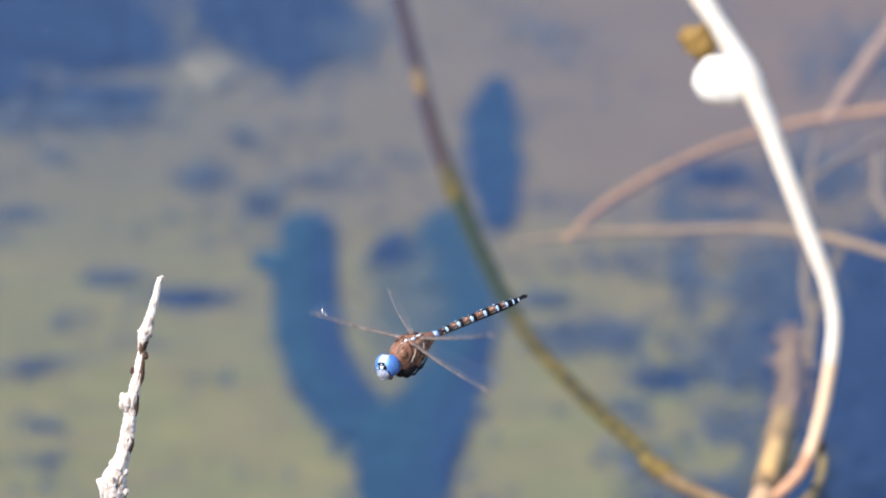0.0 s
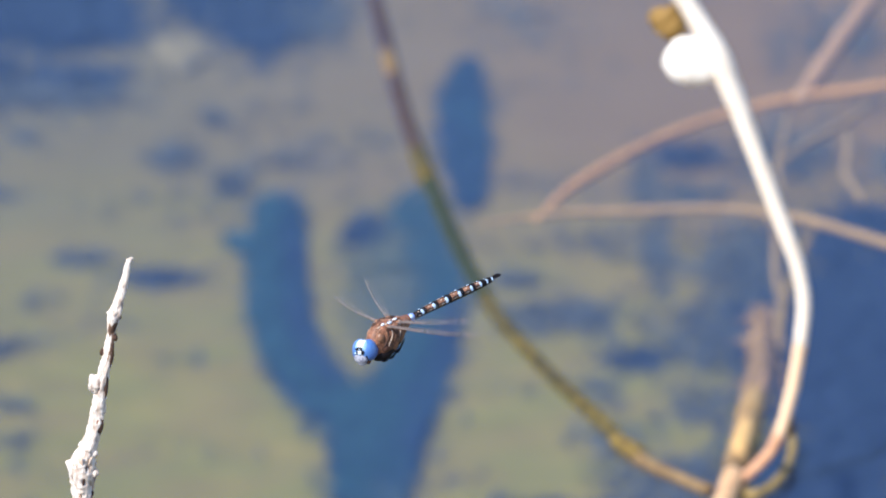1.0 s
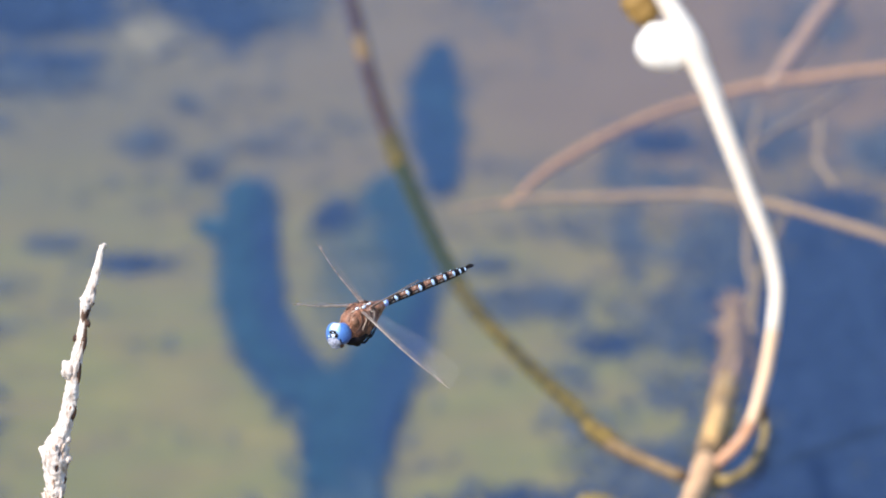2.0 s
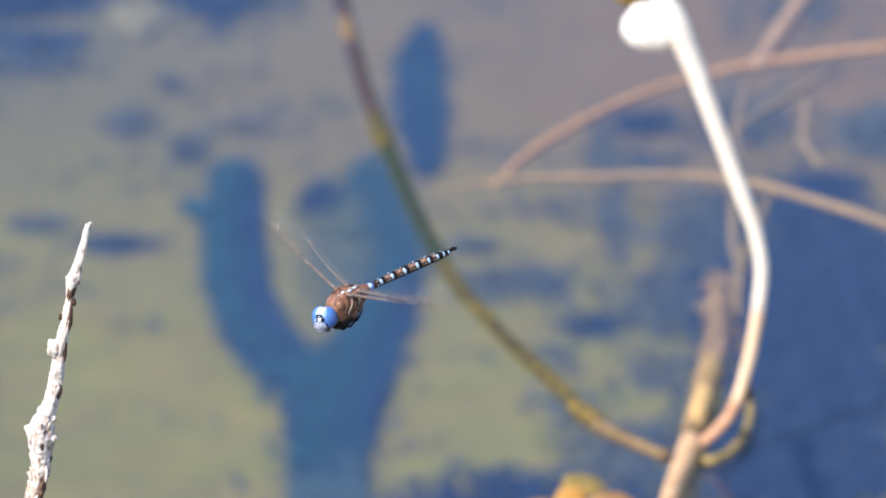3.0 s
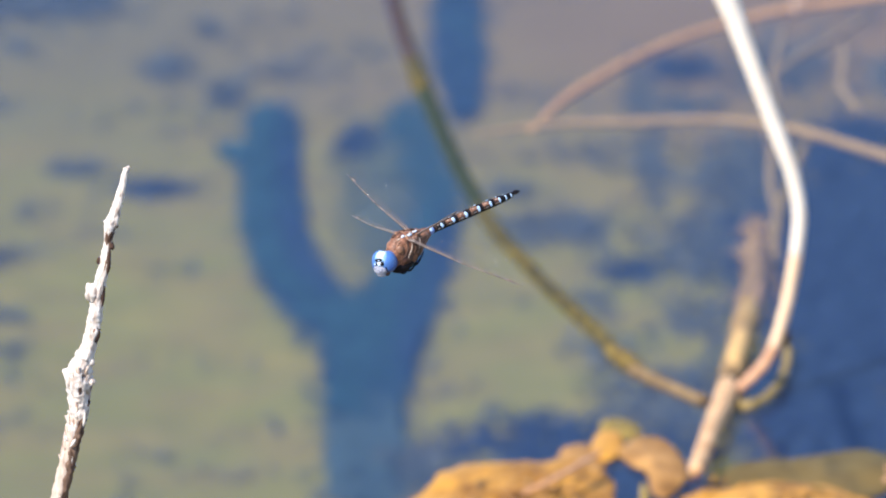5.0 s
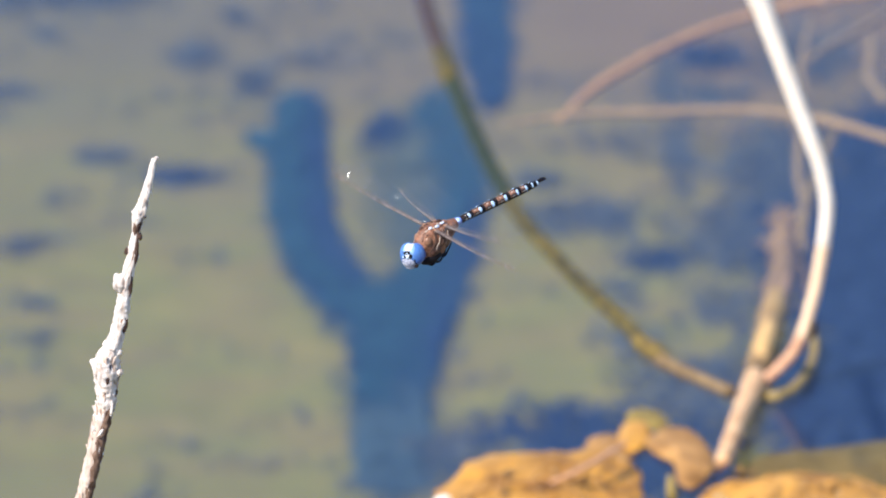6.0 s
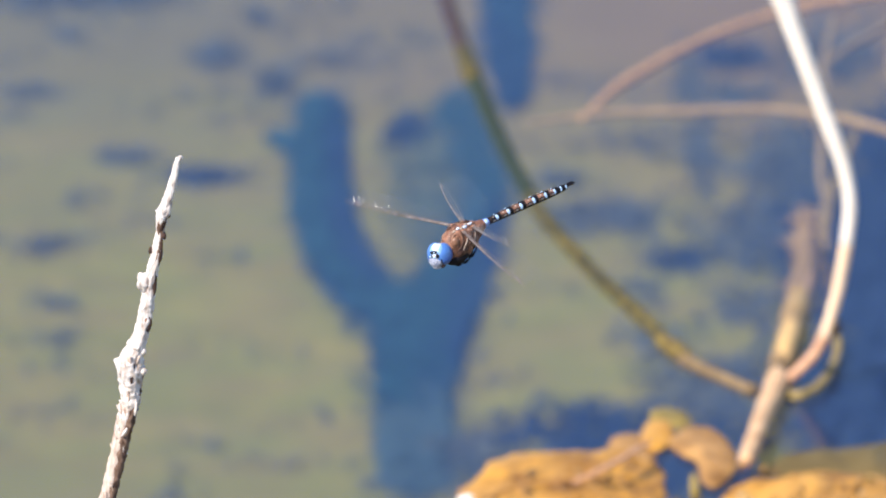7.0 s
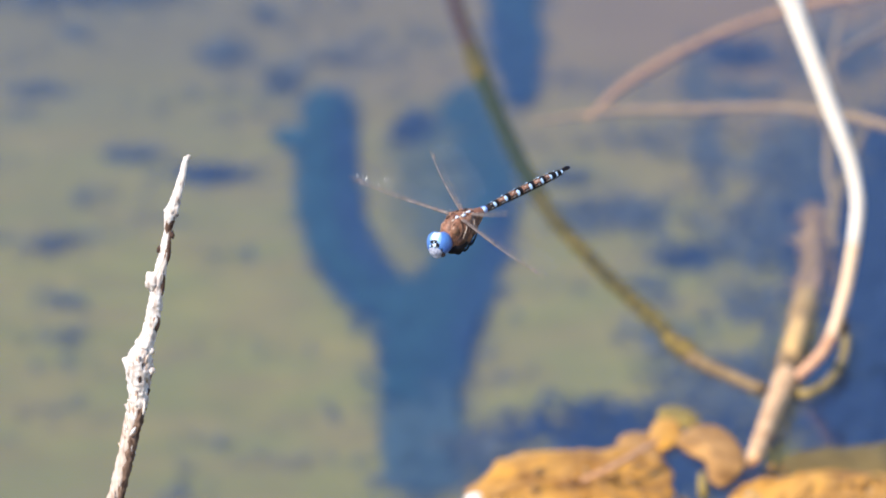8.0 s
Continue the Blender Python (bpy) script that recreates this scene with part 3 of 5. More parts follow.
# ---- stems and twigs at the surface ----
def stems():
    arc = empty("curved_stem", (0.0018, 3.3519, 0.0010), label="olive-brown plant stem curving along the water surface", category="stem")
    o = Vector(arc.location)
    upper = [(-0.0758, 3.9817, -0.0040), (-0.0692, 3.9013, -0.0040), (-0.0630, 3.8334, -0.0040), (-0.0570, 3.7721, -0.0040), (-0.0502, 3.7035, -0.0040), (-0.0419, 3.6257, -0.0030), (-0.0325, 3.5513, -0.0010)]
    middle = [(-0.0318, 3.5480, -0.0010), (-0.0287, 3.5264, -0.0010), (-0.0216, 3.4819, -0.0015), (-0.0106, 3.4183, -0.0015), (0.0018, 3.3584, -0.0010)]
    lower = [(0.0009, 3.3597, 0.0000), (0.0088, 3.3279, 0.0010), (0.0166, 3.3048, 0.0010), (0.0343, 3.2546, 0.0010), (0.0547, 3.2050, 0.0010), (0.0688, 3.1641, 0.0010)]
    last = [(0.0669, 3.1675, 0.0010), (0.0778, 3.1479, 0.0010), (0.0908, 3.1326, 0.0010), (0.1063, 3.1154, 0.0010)]
    for name, pts, rad, m, lb in (("upper_stem", upper, [0.0044, 0.0046, 0.0047, 0.0048, 0.0048, 0.0047, 0.0046], "brown", "dark purplish-brown upper stem"),
                                  ("node", [(-0.0349, 3.5628, 0.0010), (-0.0321, 3.5410, 0.0010), (-0.0292, 3.5228, 0.0010)], [0.0044, 0.0049, 0.0044], "olive", "yellowish node"),
                                  ("scar", [(-0.0539, 3.7297, -0.0030), (-0.0514, 3.7052, -0.0020), (-0.0493, 3.6864, -0.0030)], [0.0036, 0.0049, 0.0036], "stem_brown", "rusty scar"),
                                  ("middle_stem", middle, [0.0044, 0.0046, 0.0046, 0.0044, 0.0041], "moss", "dark mossy middle of the stem"),
                                  ("lower_stem", lower, [0.0037, 0.0036, 0.0034, 0.0034, 0.0036, 0.0038], "olive", "olive-yellow lower stem"),
                                  ("node", [(0.0630, 3.1770, 0.0015), (0.0694, 3.1630, 0.0020), (0.0752, 3.1530, 0.0015)], [0.0036, 0.0046, 0.0035], "scale_yellow", "mottled yellow-brown node"),
                                  ("stem_end", last, [0.0037, 0.0033, 0.0031, 0.0030], "stem_brown", "reddish-brown end of the stem")):
        part(name, tube([Vector(p) - o for p in pts], rad, 12, 8, 0.14, 90), M[m], arc, lb)

    lab = "reddish-brown dead twig lying just under the water"
    for name, mt, pts, rad, lb in (
        ("drowned_twig", "red", [(0.0264, 3.4836, -0.0060), (0.0444, 3.5287, -0.0060), (0.0686, 3.5707, -0.0060), (0.0931, 3.6050, -0.0060), (0.1209, 3.6346, -0.0060), (0.1488, 3.6559, -0.0060), (0.1737, 3.6703, -0.0060), (0.2016, 3.6812, -0.0060), (0.2359, 3.6941, -0.0060), (0.3046, 3.7127, -0.0060)],
         [0.0012, 0.0027, 0.0031, 0.0026, 0.0025, 0.0027, 0.0028, 0.0028, 0.0027, 0.0024], lab),
        ("drowned_twig", "straw", [(-0.0027, 3.4776, -0.0060), (0.0206, 3.4875, -0.0060), (0.0470, 3.4951, -0.0060), (0.0791, 3.4971, -0.0060), (0.1143, 3.5015, -0.0060), (0.1434, 3.4969, -0.0060), (0.1663, 3.4858, -0.0060), (0.1915, 3.4652, -0.0060), (0.2219, 3.4377, -0.0060), (0.2806, 3.3724, -0.0060)],
         [0.0006, 0.0016, 0.0022, 0.0024, 0.0023, 0.0024, 0.0026, 0.0028, 0.0027, 0.0024], "straw-coloured dead twig lying just under the water"),
        ("drowned_twig", "dusty", [(0.1698, 3.6649, -0.0060), (0.1813, 3.7069, -0.0060), (0.1959, 3.7590, -0.0060), (0.2107, 3.8086, -0.0060), (0.2413, 3.9104, -0.0060)], [0.0040, 0.0053, 0.0056, 0.0056, 0.0054], "pinkish-brown branch lying at the water surface"),
        ("drowned_twig", "drowned", [(0.1524, 3.5794, -0.0140), (0.1657, 3.6085, -0.0140), (0.1788, 3.6291, -0.0140), (0.1943, 3.6529, -0.0140), (0.2090, 3.6800, -0.0140)], [0.0014, 0.0022, 0.0024, 0.0024, 0.0018], "dull pinkish-olive twig under the water"),
        ("drowned_twig", "drowned", [(0.1957, 3.6559, -0.0180), (0.1943, 3.6176, -0.0180), (0.1916, 3.5829, -0.0180), (0.1986, 3.5460, -0.0180)], [0.0020, 0.0026, 0.0024, 0.0016], "short forked olive twig under the water"),
        ("drowned_twig", "drowned", [(0.1642, 3.6674, -0.0140), (0.1593, 3.6229, -0.0140), (0.1556, 3.5881, -0.0140), (0.1560, 3.5538, -0.0140)], [0.0014, 0.0020, 0.0020, 0.0012], "thin olive twig under the water"),
        ("drowned_twig", "drowned", [(0.1511, 3.3831, -0.0200), (0.1491, 3.4449, -0.0200), (0.1511, 3.5008, -0.0200), (0.1458, 3.5218, -0.0140)], [0.001, 0.0022, 0.0022, 0.0014], "thin straw twig under the water"),
    ):
        tagged(mesh_object(name, *tube([Vector(p) for p in pts], rad, 10, 8, 0.15, 90), M[mt]), lb, "twig", "drowned twigs")

    stalk = empty("broken_stalk", (0.1173, 3.1314, 0.0000), label="tan broken reed stalk slanting from the surface into water", category="stalk")
    o = Vector(stalk.location)
    part("near_piece", tube([Vector(p) - o for p in ((0.0989, 3.0107, 0.0120), (0.1046, 3.0408, 0.0120), (0.1110, 3.0827, 0.0080), (0.1175, 3.1231, 0.0050))], [0.0035, 0.0041, 0.0047, 0.0054], 14, 8, 0.22, 110), M["stalk_pink"], stalk)
    part("node_ring", tube([Vector(p) - o for p in ((0.1167, 3.1207, 0.0040), (0.1203, 3.1424, 0.0040))], [0.0055, 0.0057], 14, 6, 0.2, 120), M["stem_brown"], stalk, "dark ring at the stalk's node")
    part("middle_piece", tube([Vector(p) - o for p in ((0.1189, 3.1346, 0.0050), (0.1230, 3.1640, 0.0050), (0.1275, 3.2024, 0.0020))], [0.0058, 0.0061, 0.0060], 14, 8, 0.18, 110), M["stalk_brown"], stalk, "brown rind of the stalk")
    part("pale_face", tube([Vector(p) - o + Vector((0.0, -0.0022, 0.0022)) for p in ((0.1198, 3.1420, 0.0050), (0.1230, 3.1640, 0.0050), (0.1266, 3.1960, 0.0020))], [0.0040, 0.0049, 0.0042], 14, 8, 0.2, 110), M["stalk"], stalk, "pale peeled face of the stalk")
    part("pale_streak", tube([Vector(p) - o + Vector((0.0022, -0.004, 0.0048)) for p in ((0.1290, 3.2250, -0.0040), (0.1331, 3.2633, -0.0100), (0.1375, 3.3150, -0.0220))], [0.0016, 0.0028, 0.0014], 10, 6, 0.3, 110), M["stalk_pink"], stalk, "pinkish peeled streak")
    part("far_piece", tube([Vector(p) - o for p in ((0.1277, 3.2072, 0.0000), (0.1331, 3.2633, -0.0100), (0.1390, 3.3447, -0.0300), (0.1428, 3.4561, -0.0600), (0.1455, 3.5490, -0.0800))], [0.0062, 0.0071, 0.0067, 0.0050, 0.0022], 14, 8, 0.2, 90), M["stalk_wet"], stalk, "dull drowned end of the stalk")
    fringe = [(p[0] - o.x, p[1] - o.y, p[2] - o.z - 0.004, 0.005, 0.010, 45) for p in ((0.1316, 3.2525, -0.0100), (0.1357, 3.3020, -0.0200), (0.1391, 3.3484, -0.0300), (0.1415, 3.4238, -0.0500), (0.1439, 3.5003, -0.0700))]
    part("algae_fringe", blades(fringe, 0.008, 5, 0.008), M["stalk_wet"], stalk, "brown algae on the drowned end")["kind"] = "stuff"
    tagged(mesh_object("drowned_reed", *tube([Vector(p) for p in ((0.1748, 3.5865, -0.0500), (0.1654, 3.5499, -0.0550), (0.1564, 3.5062, -0.0600), (0.1526, 3.4637, -0.0650), (0.1532, 3.4148, -0.0700))], [0.0015, 0.0028, 0.0032, 0.0028, 0.0015], 10, 8, 0.25, 60), M["reed"]), "faint olive reed under the water surface", "reed")
    tagged(mesh_object("rootlet", *tube([Vector(p) for p in ((0.1155, 3.1146, 0.0020), (0.1258, 3.1065, 0.0030), (0.1358, 3.1157, 0.0040), (0.1434, 3.1347, 0.0060), (0.1465, 3.1574, 0.0080), (0.1453, 3.1875, 0.0040))],
                                        [0.0026, 0.0025, 0.0023, 0.0021, 0.0020, 0.0014], 10, 8, 0.2, 110), M["reed"]), "olive looping rootlet at the foot of a stem", "root")

    stem = empty("bleached_stem", (0.1165, 3.1206, 0.0000), label="sun-bleached white plant stem standing out of the water", category="stem")
    o = Vector(stem.location)
    y = o.y
    foot = [(0.1150, 3.1226, -0.0020), (0.1201, 3.1206, 0.0035), (0.1269, 3.1206, 0.0099), (0.1343, 3.1206, 0.0186), (0.1386, 3.1206, 0.0278)]
    shaft = [(0.1386, 3.1206, 0.0278), (0.1420, 3.1206, 0.0407), (0.1451, 3.1206, 0.0564), (0.1476, 3.1206, 0.0735), (0.1487, 3.1206, 0.0933), (0.1459, 3.1206, 0.1102), (0.1411, 3.1206, 0.1247), (0.1334, 3.1206, 0.1451), (0.1242, 3.1206, 0.1701),
             (0.1170, 3.1206, 0.1898), (0.1121, 3.1206, 0.2023), (0.1071, 3.1206, 0.2147), (0.1006, 3.1206, 0.2272), (0.0941, 3.1206, 0.2385), (0.0896, 3.1206, 0.2457), (0.0849, 3.1206, 0.2529), (0.0790, 3.1206, 0.2631), (0.0730, 3.1206, 0.2734)]
    part("foot", tube([Vector(p) - o for p in foot], [0.0034, 0.0028, 0.0026, 0.0027, 0.0029], 12, 8, 0.10, 90), M["pink"], stem, "pinkish foot of the stem")
    part("root", tube([Vector((0.0, 0.002, -0.001)), Vector((-0.016, 0.004, -0.045)), Vector((-0.034, 0.006, -0.12)), Vector((-0.04, 0.0, -0.41))], [0.0034, 0.003, 0.0026, 0.002], 10, 8, 0.15, 60), M["brown"], stem, "dark drowned root")
    part("lower_shaft", tube([Vector(p) - o for p in shaft[:4]], [0.0027, 0.0029, 0.0030, 0.0031], 14, 8, 0.09, 90), M["peach"], stem, "peach-tinted lower shaft")
    part("shaft", tube([Vector(p) - o for p in shaft[3:]], [0.0031, 0.0032, 0.0033, 0.0036, 0.0039, 0.0042, 0.0047, 0.0053, 0.0058, 0.0050, 0.0044, 0.0046, 0.0049, 0.0049, 0.0044], 16, 8, 0.06, 90), M["white"], stem)
    part("bulge", tube([Vector(p) - o for p in ((0.1112, 3.1226, 0.2030), (0.1072, 3.1224, 0.2088), (0.1020, 3.1222, 0.2112), (0.0960, 3.1222, 0.2126), (0.0917, 3.1222, 0.2123), (0.0875, 3.1222, 0.2114), (0.0836, 3.1222, 0.2108))],
                       [0.0036, 0.0082, 0.0108, 0.0120, 0.0122, 0.0100, 0.0054], 20, 8, 0.12, 60, depth=0.4), M["cocoon"], stem, "papery white swelling")
    part("dry_leaf_tip", tube([Vector(p) - o for p in ((0.0905, 3.1326, 0.2228), (0.0865, 3.1326, 0.2254), (0.0831, 3.1326, 0.2280), (0.0797, 3.1326, 0.2304), (0.0775, 3.1326, 0.2332))], [0.0044, 0.0068, 0.0072, 0.0058, 0.0026], 16, 8, 0.5, 160, depth=0.6), M["leaf_dark"], stem, "yellow-brown dry leaf tip")
    part("bud_scale", tube([Vector(p) - o for p in ((0.1425, 3.1250, 0.0345), (0.1438, 3.1250, 0.0298), (0.1432, 3.1250, 0.0250))], [0.0012, 0.0024, 0.0012], 10, 5, 0.3, 200), M["scale"], stem, "dark orange-brown bud scale at the foot")


# ---- dead leaves floating on the water ----
def sheet(outline, dome, seed, thick=0.002, rings=8, curl=0.3):
    """A dead leaf: a ragged domed sheet inside an outline."""
    pts = spline(list(outline) + [outline[0]], 6)[:-1]
    c = sum(np.array(p) for p in pts) / len(pts)
    verts, faces, n = [], [], len(pts)
    for layer in (0, 1):
        verts.append(Vector((c[0], c[1], c[2] + dome - layer * thick)))
        for i in range(1, rings + 1):
            u = i / rings
            for p in pts:
                q = c + (np.array(p) - c) * u * (1 + (0.10 * noise.noise(Vector((p[0] * 110, p[1] * 60, seed))) if i == rings else 0))
                fold = abs(noise.noise(Vector((q[0] * 70 + seed, q[1] * 26, seed)))) - 0.25
                z = q[2] + dome * (1 - u ** 2.2) - 0.0018 * fold * (1 - u ** 6) + curl * dome * noise.noise(Vector((q[0] * 45, q[1] * 30, seed))) + 0.3 * curl * dome * noise.noise(Vector((q[0] * 160, q[1] * 110, seed + 4)))
                verts.append(Vector((q[0], q[1], z - layer * thick)))
    m = 1 + rings * n
    for layer in (0, 1):
        o = layer * m
        for k in range(n):
            f = (o, o + 1 + k, o + 1 + (k + 1) % n)
            faces.append(f if layer == 0 else f[::-1])
            for i in range(rings - 1):
                a, b = o + 1 + i * n + k, o + 1 + i * n + (k + 1) % n
                f = (a, a + n, b + n, b)
                faces.append(f if layer == 0 else f[::-1])
    for k in range(n):
        a, b = 1 + (rings - 1) * n + k, 1 + (rings - 1) * n + (k + 1) % n
        faces.append((a, a + m, b + m, b))
    return verts, faces


def leaf_thing(name, outline, dome, seed, curl, material, rib, label, group):
    """A dead leaf with its midrib and side ribs."""
    leaf = empty(name, outline[0], label=label, category="leaf", group=group)
    o = Vector(leaf.location)
    part("blade", sheet([Vector(p) - o for p in outline], dome, seed, 0.002, 24, curl), M[material], leaf)
    rib = [Vector(p) - o for p in rib]
    part("midrib", tube(rib, [0.0007, 0.0011, 0.0011, 0.0006], 8, 8, 0.15, 120), M["tan"], leaf, "tan midrib")
    mid = spline(rib, 6)
    for n, k in enumerate((3, 6, 9, 12, 15)):
        a = Vector(mid[k])
        for sgn in (1, -1):
            b = a + Vector((0.012, sgn * 0.035, -0.004))
            part("side_rib", tube([a, a.lerp(b, 0.5) + Vector((0.002, 0, 0.001)), b], [0.0006, 0.0005, 0.0003], 6, 4, 0.1, 120), M["tan"], leaf)


def litter():
    grp = "dead leaves on the water"
    big = [(-0.0374, 2.9766, 0.0000), (-0.0250, 3.0144, 0.0000), (-0.0110, 3.0395, 0.0000), (0.0071, 3.0463, 0.0000), (0.0266, 3.0467, 0.0000), (0.0422, 3.0508, 0.0000), (0.0526, 3.0510, 0.0000), (0.0600, 3.0256, 0.0000), (0.0619, 2.9816, 0.0000), (0.0510, 2.9265, 0.0000), (0.0084, 2.9137, 0.0000), (-0.0268, 2.9310, 0.0000)]
    leaf_thing("dead_leaf", big, 0.007, 1.0, 0.16, "leaf", ((-0.0296, 2.9599, 0.0090), (-0.0044, 2.9775, 0.0130), (0.0262, 2.9881, 0.0130), (0.0543, 2.9926, 0.0090)), "broad orange-brown dead leaf floating on the pond", grp)
    lobe = [(0.0635, 3.0530, 0.0015), (0.0698, 3.0674, 0.0015), (0.0790, 3.0728, 0.0015), (0.0893, 3.0645, 0.0015), (0.0950, 3.0433, 0.0015), (0.0928, 3.0177, 0.0015), (0.0853, 3.0025, 0.0015), (0.0793, 3.0099, 0.0015), (0.0771, 3.0302, 0.0015), (0.0693, 3.0415, 0.0015)]
    tagged(mesh_object("dead_leaf", *sheet(lobe, 0.003, 2.0, 0.0008, 20, 0.7), M["tan"]), "curled tan dead leaf floating beside a broken stalk", "leaf", grp)
    for n, (tip, m, lb) in enumerate(([((0.0530, 3.0465, 0.0020), (0.0528, 3.0672, 0.0020), (0.0587, 3.0804, 0.0020), (0.0654, 3.0740, 0.0020), (0.0670, 3.0565, 0.0020), (0.0603, 3.0434, 0.0020)), "leaf", "small orange leaf scrap at the litter's edge"],
                                      [((0.0555, 3.0758, 0.0000), (0.0578, 3.0916, 0.0000), (0.0663, 3.0970, 0.0000), (0.0754, 3.0893, -0.0000), (0.0765, 3.0762, 0.0000), (0.0659, 3.0720, 0.0000)), "yellow", "small yellow-green leaf at the litter's edge"],
                                      [((0.0344, 3.0442, 0.0000), (0.0397, 3.0624, 0.0000), (0.0529, 3.0705, 0.0000), (0.0591, 3.0544, 0.0000), (0.0549, 3.0255, 0.0000), (0.0419, 3.0220, 0.0000)), "tan", "dull tan leaf scrap in the litter"])):
        tagged(mesh_object("leaf_scrap", *sheet(tip, 0.0025, 3.0 + n, 0.0008, 12, 1.3), M[m]), lb, "leaf", grp)
    right = [(0.0877, 2.9946, 0.0000), (0.1010, 3.0149, 0.0000), (0.1140, 3.0190, 0.0000), (0.1297, 3.0269, 0.0000), (0.1501, 3.0222, -0.0000), (0.1730, 3.0151, 0.0000), (0.1808, 2.9654, 0.0000), (0.1537, 2.9224, 0.0000), (0.1086, 2.9216, 0.0000), (0.0867, 2.9514, 0.0000)]
    leaf_thing("dead_leaf", right, 0.008, 4.0, 0.25, "leaf", ((0.0917, 2.9544, 0.0070), (0.1147, 2.9644, 0.0110), (0.1402, 2.9711, 0.0110), (0.1735, 2.9744, 0.0070)), "flat orange-brown dead leaf in the floating litter", grp)
    back = [(0.1064, 3.0205, 0.0008), (0.1149, 3.0387, 0.0008), (0.1334, 3.0491, 0.0008), (0.1546, 3.0566, 0.0008), (0.1808, 3.0604, 0.0008), (0.1947, 3.0349, 0.0008), (0.1779, 3.0093, 0.0008), (0.1371, 3.0148, 0.0008)]
    tagged(mesh_object("dead_leaf", *sheet(back, 0.002, 5.0, 0.001, 20, 1.0), M["wet_leaf"]), "dull wet dead leaf just awash", "leaf", grp)
    tagged(mesh_object("floating_twig", *tube([Vector(p) for p in ((0.0210, 2.9762, 0.0160), (0.0337, 2.9858, 0.0180), (0.0467, 3.0082, 0.0160), (0.0561, 3.0302, 0.0120))], [0.0007, 0.0011, 0.0013, 0.0009], 8, 6, 0.15, 120), M["pink"]),
           "short pinkish twig lying on a dead leaf", "twig")
    tagged(mesh_object("stub", *tube([Vector(p) for p in ((0.0764, 2.9944, 0.0000), (0.0759, 2.9942, 0.0040), (0.0752, 3.0028, 0.0080))], [0.0022, 0.0024, 0.0014], 8, 6, 0.1, 120), M["yellow"]),
           "small yellow stub standing in floating litter", "twig")
    scrap = [(-0.0319, 2.9853, 0.0020), (-0.0279, 2.9904, 0.0020), (-0.0233, 2.9892, 0.0020), (-0.0247, 2.9805, 0.0020), (-0.0293, 2.9779, 0.0020)]
    tagged(mesh_object("leaf_scrap", *sheet(scrap, 0.002, 9.0, 0.0008, 8, 0.8), M["cocoon"]), "small bleached white scrap at the litter's edge", "leaf", grp)
    rnd = np.random.RandomState(21)
    bits = []
    for _ in range(90):
        u, v = rnd.uniform(0, 1), rnd.uniform(0, 1)
        c = Vector((-0.0299, 2.9923, 0.0000)).lerp(Vector((0.1781, 3.0152, 0.0000)), u) + Vector((0, rnd.uniform(-0.12, 0.01), 0.0))
        c.z = 0.003 + 0.0055 * max(0.0, 1 - ((c.y - 2.985) / 0.065) ** 2) + 0.002 * v
        if abs(u - 0.49) < 0.035 and c.y > 2.98:
            continue
        r, a, tl = rnd.uniform(0.0012, 0.0045), rnd.uniform(0, 6.28), rnd.uniform(-0.15, 0.15)
        n = 7
        o = len(bits)
        ring = []
        for k in range(n):
            b = 2 * math.pi * k / n
            q = Vector((math.cos(b) * r * rnd.uniform(0.7, 1.2), math.sin(b) * r * rnd.uniform(0.35, 0.7), 0))
            q.z = q.x * tl + rnd.uniform(-0.1, 0.1) * r
            ring.append(c + Matrix.Rotation(a, 3, "Z") @ q)
        bits.append((ring, c + Vector((0, 0, r * 0.06))))
    verts, faces = [], []
    for ring, top in bits:
        o, n = len(verts), len(ring)
        verts += [top, *ring, *[q - Vector((0, 0, 0.0006)) for q in ring]]
        for k in range(n):
            m2 = (k + 1) % n
            faces += [(o, o + 1 + k, o + 1 + m2), (o + 1 + k, o + 1 + n + k, o + 1 + n + m2, o + 1 + m2)]
        faces.append(tuple(o + 1 + n + k for k in range(n))[::-1])
    tagged(mesh_object("leaf_litter", verts, faces, M["bits"], smooth=False), "orange and brown crumbs of dead leaves on the water", "leaf litter", kind="stuff")
    sprig = empty("sprig", (0.1935, 3.0113, 0.0000), label="reddish dry sprig at the litter's edge", category="sprig")
    o = Vector(sprig.location)
    for a, b in (((0.1858, 3.0159, 0.0120), 1), ((0.1888, 3.0165, 0.0140), 2), ((0.1920, 3.0139, 0.0140), 3), ((0.1960, 3.0168, 0.0150), 4), ((0.1846, 3.0109, 0.0080), 5)):
        v = Vector(a) - o
        part("branchlet", tube([Vector((0, 0, 0)), v * 0.5 + Vector((0.002, 0, 0.004)), v], [0.0012, 0.0012, 0.0008], 7, 5, 0.2, 200, seed=b), M["pink"], sprig)


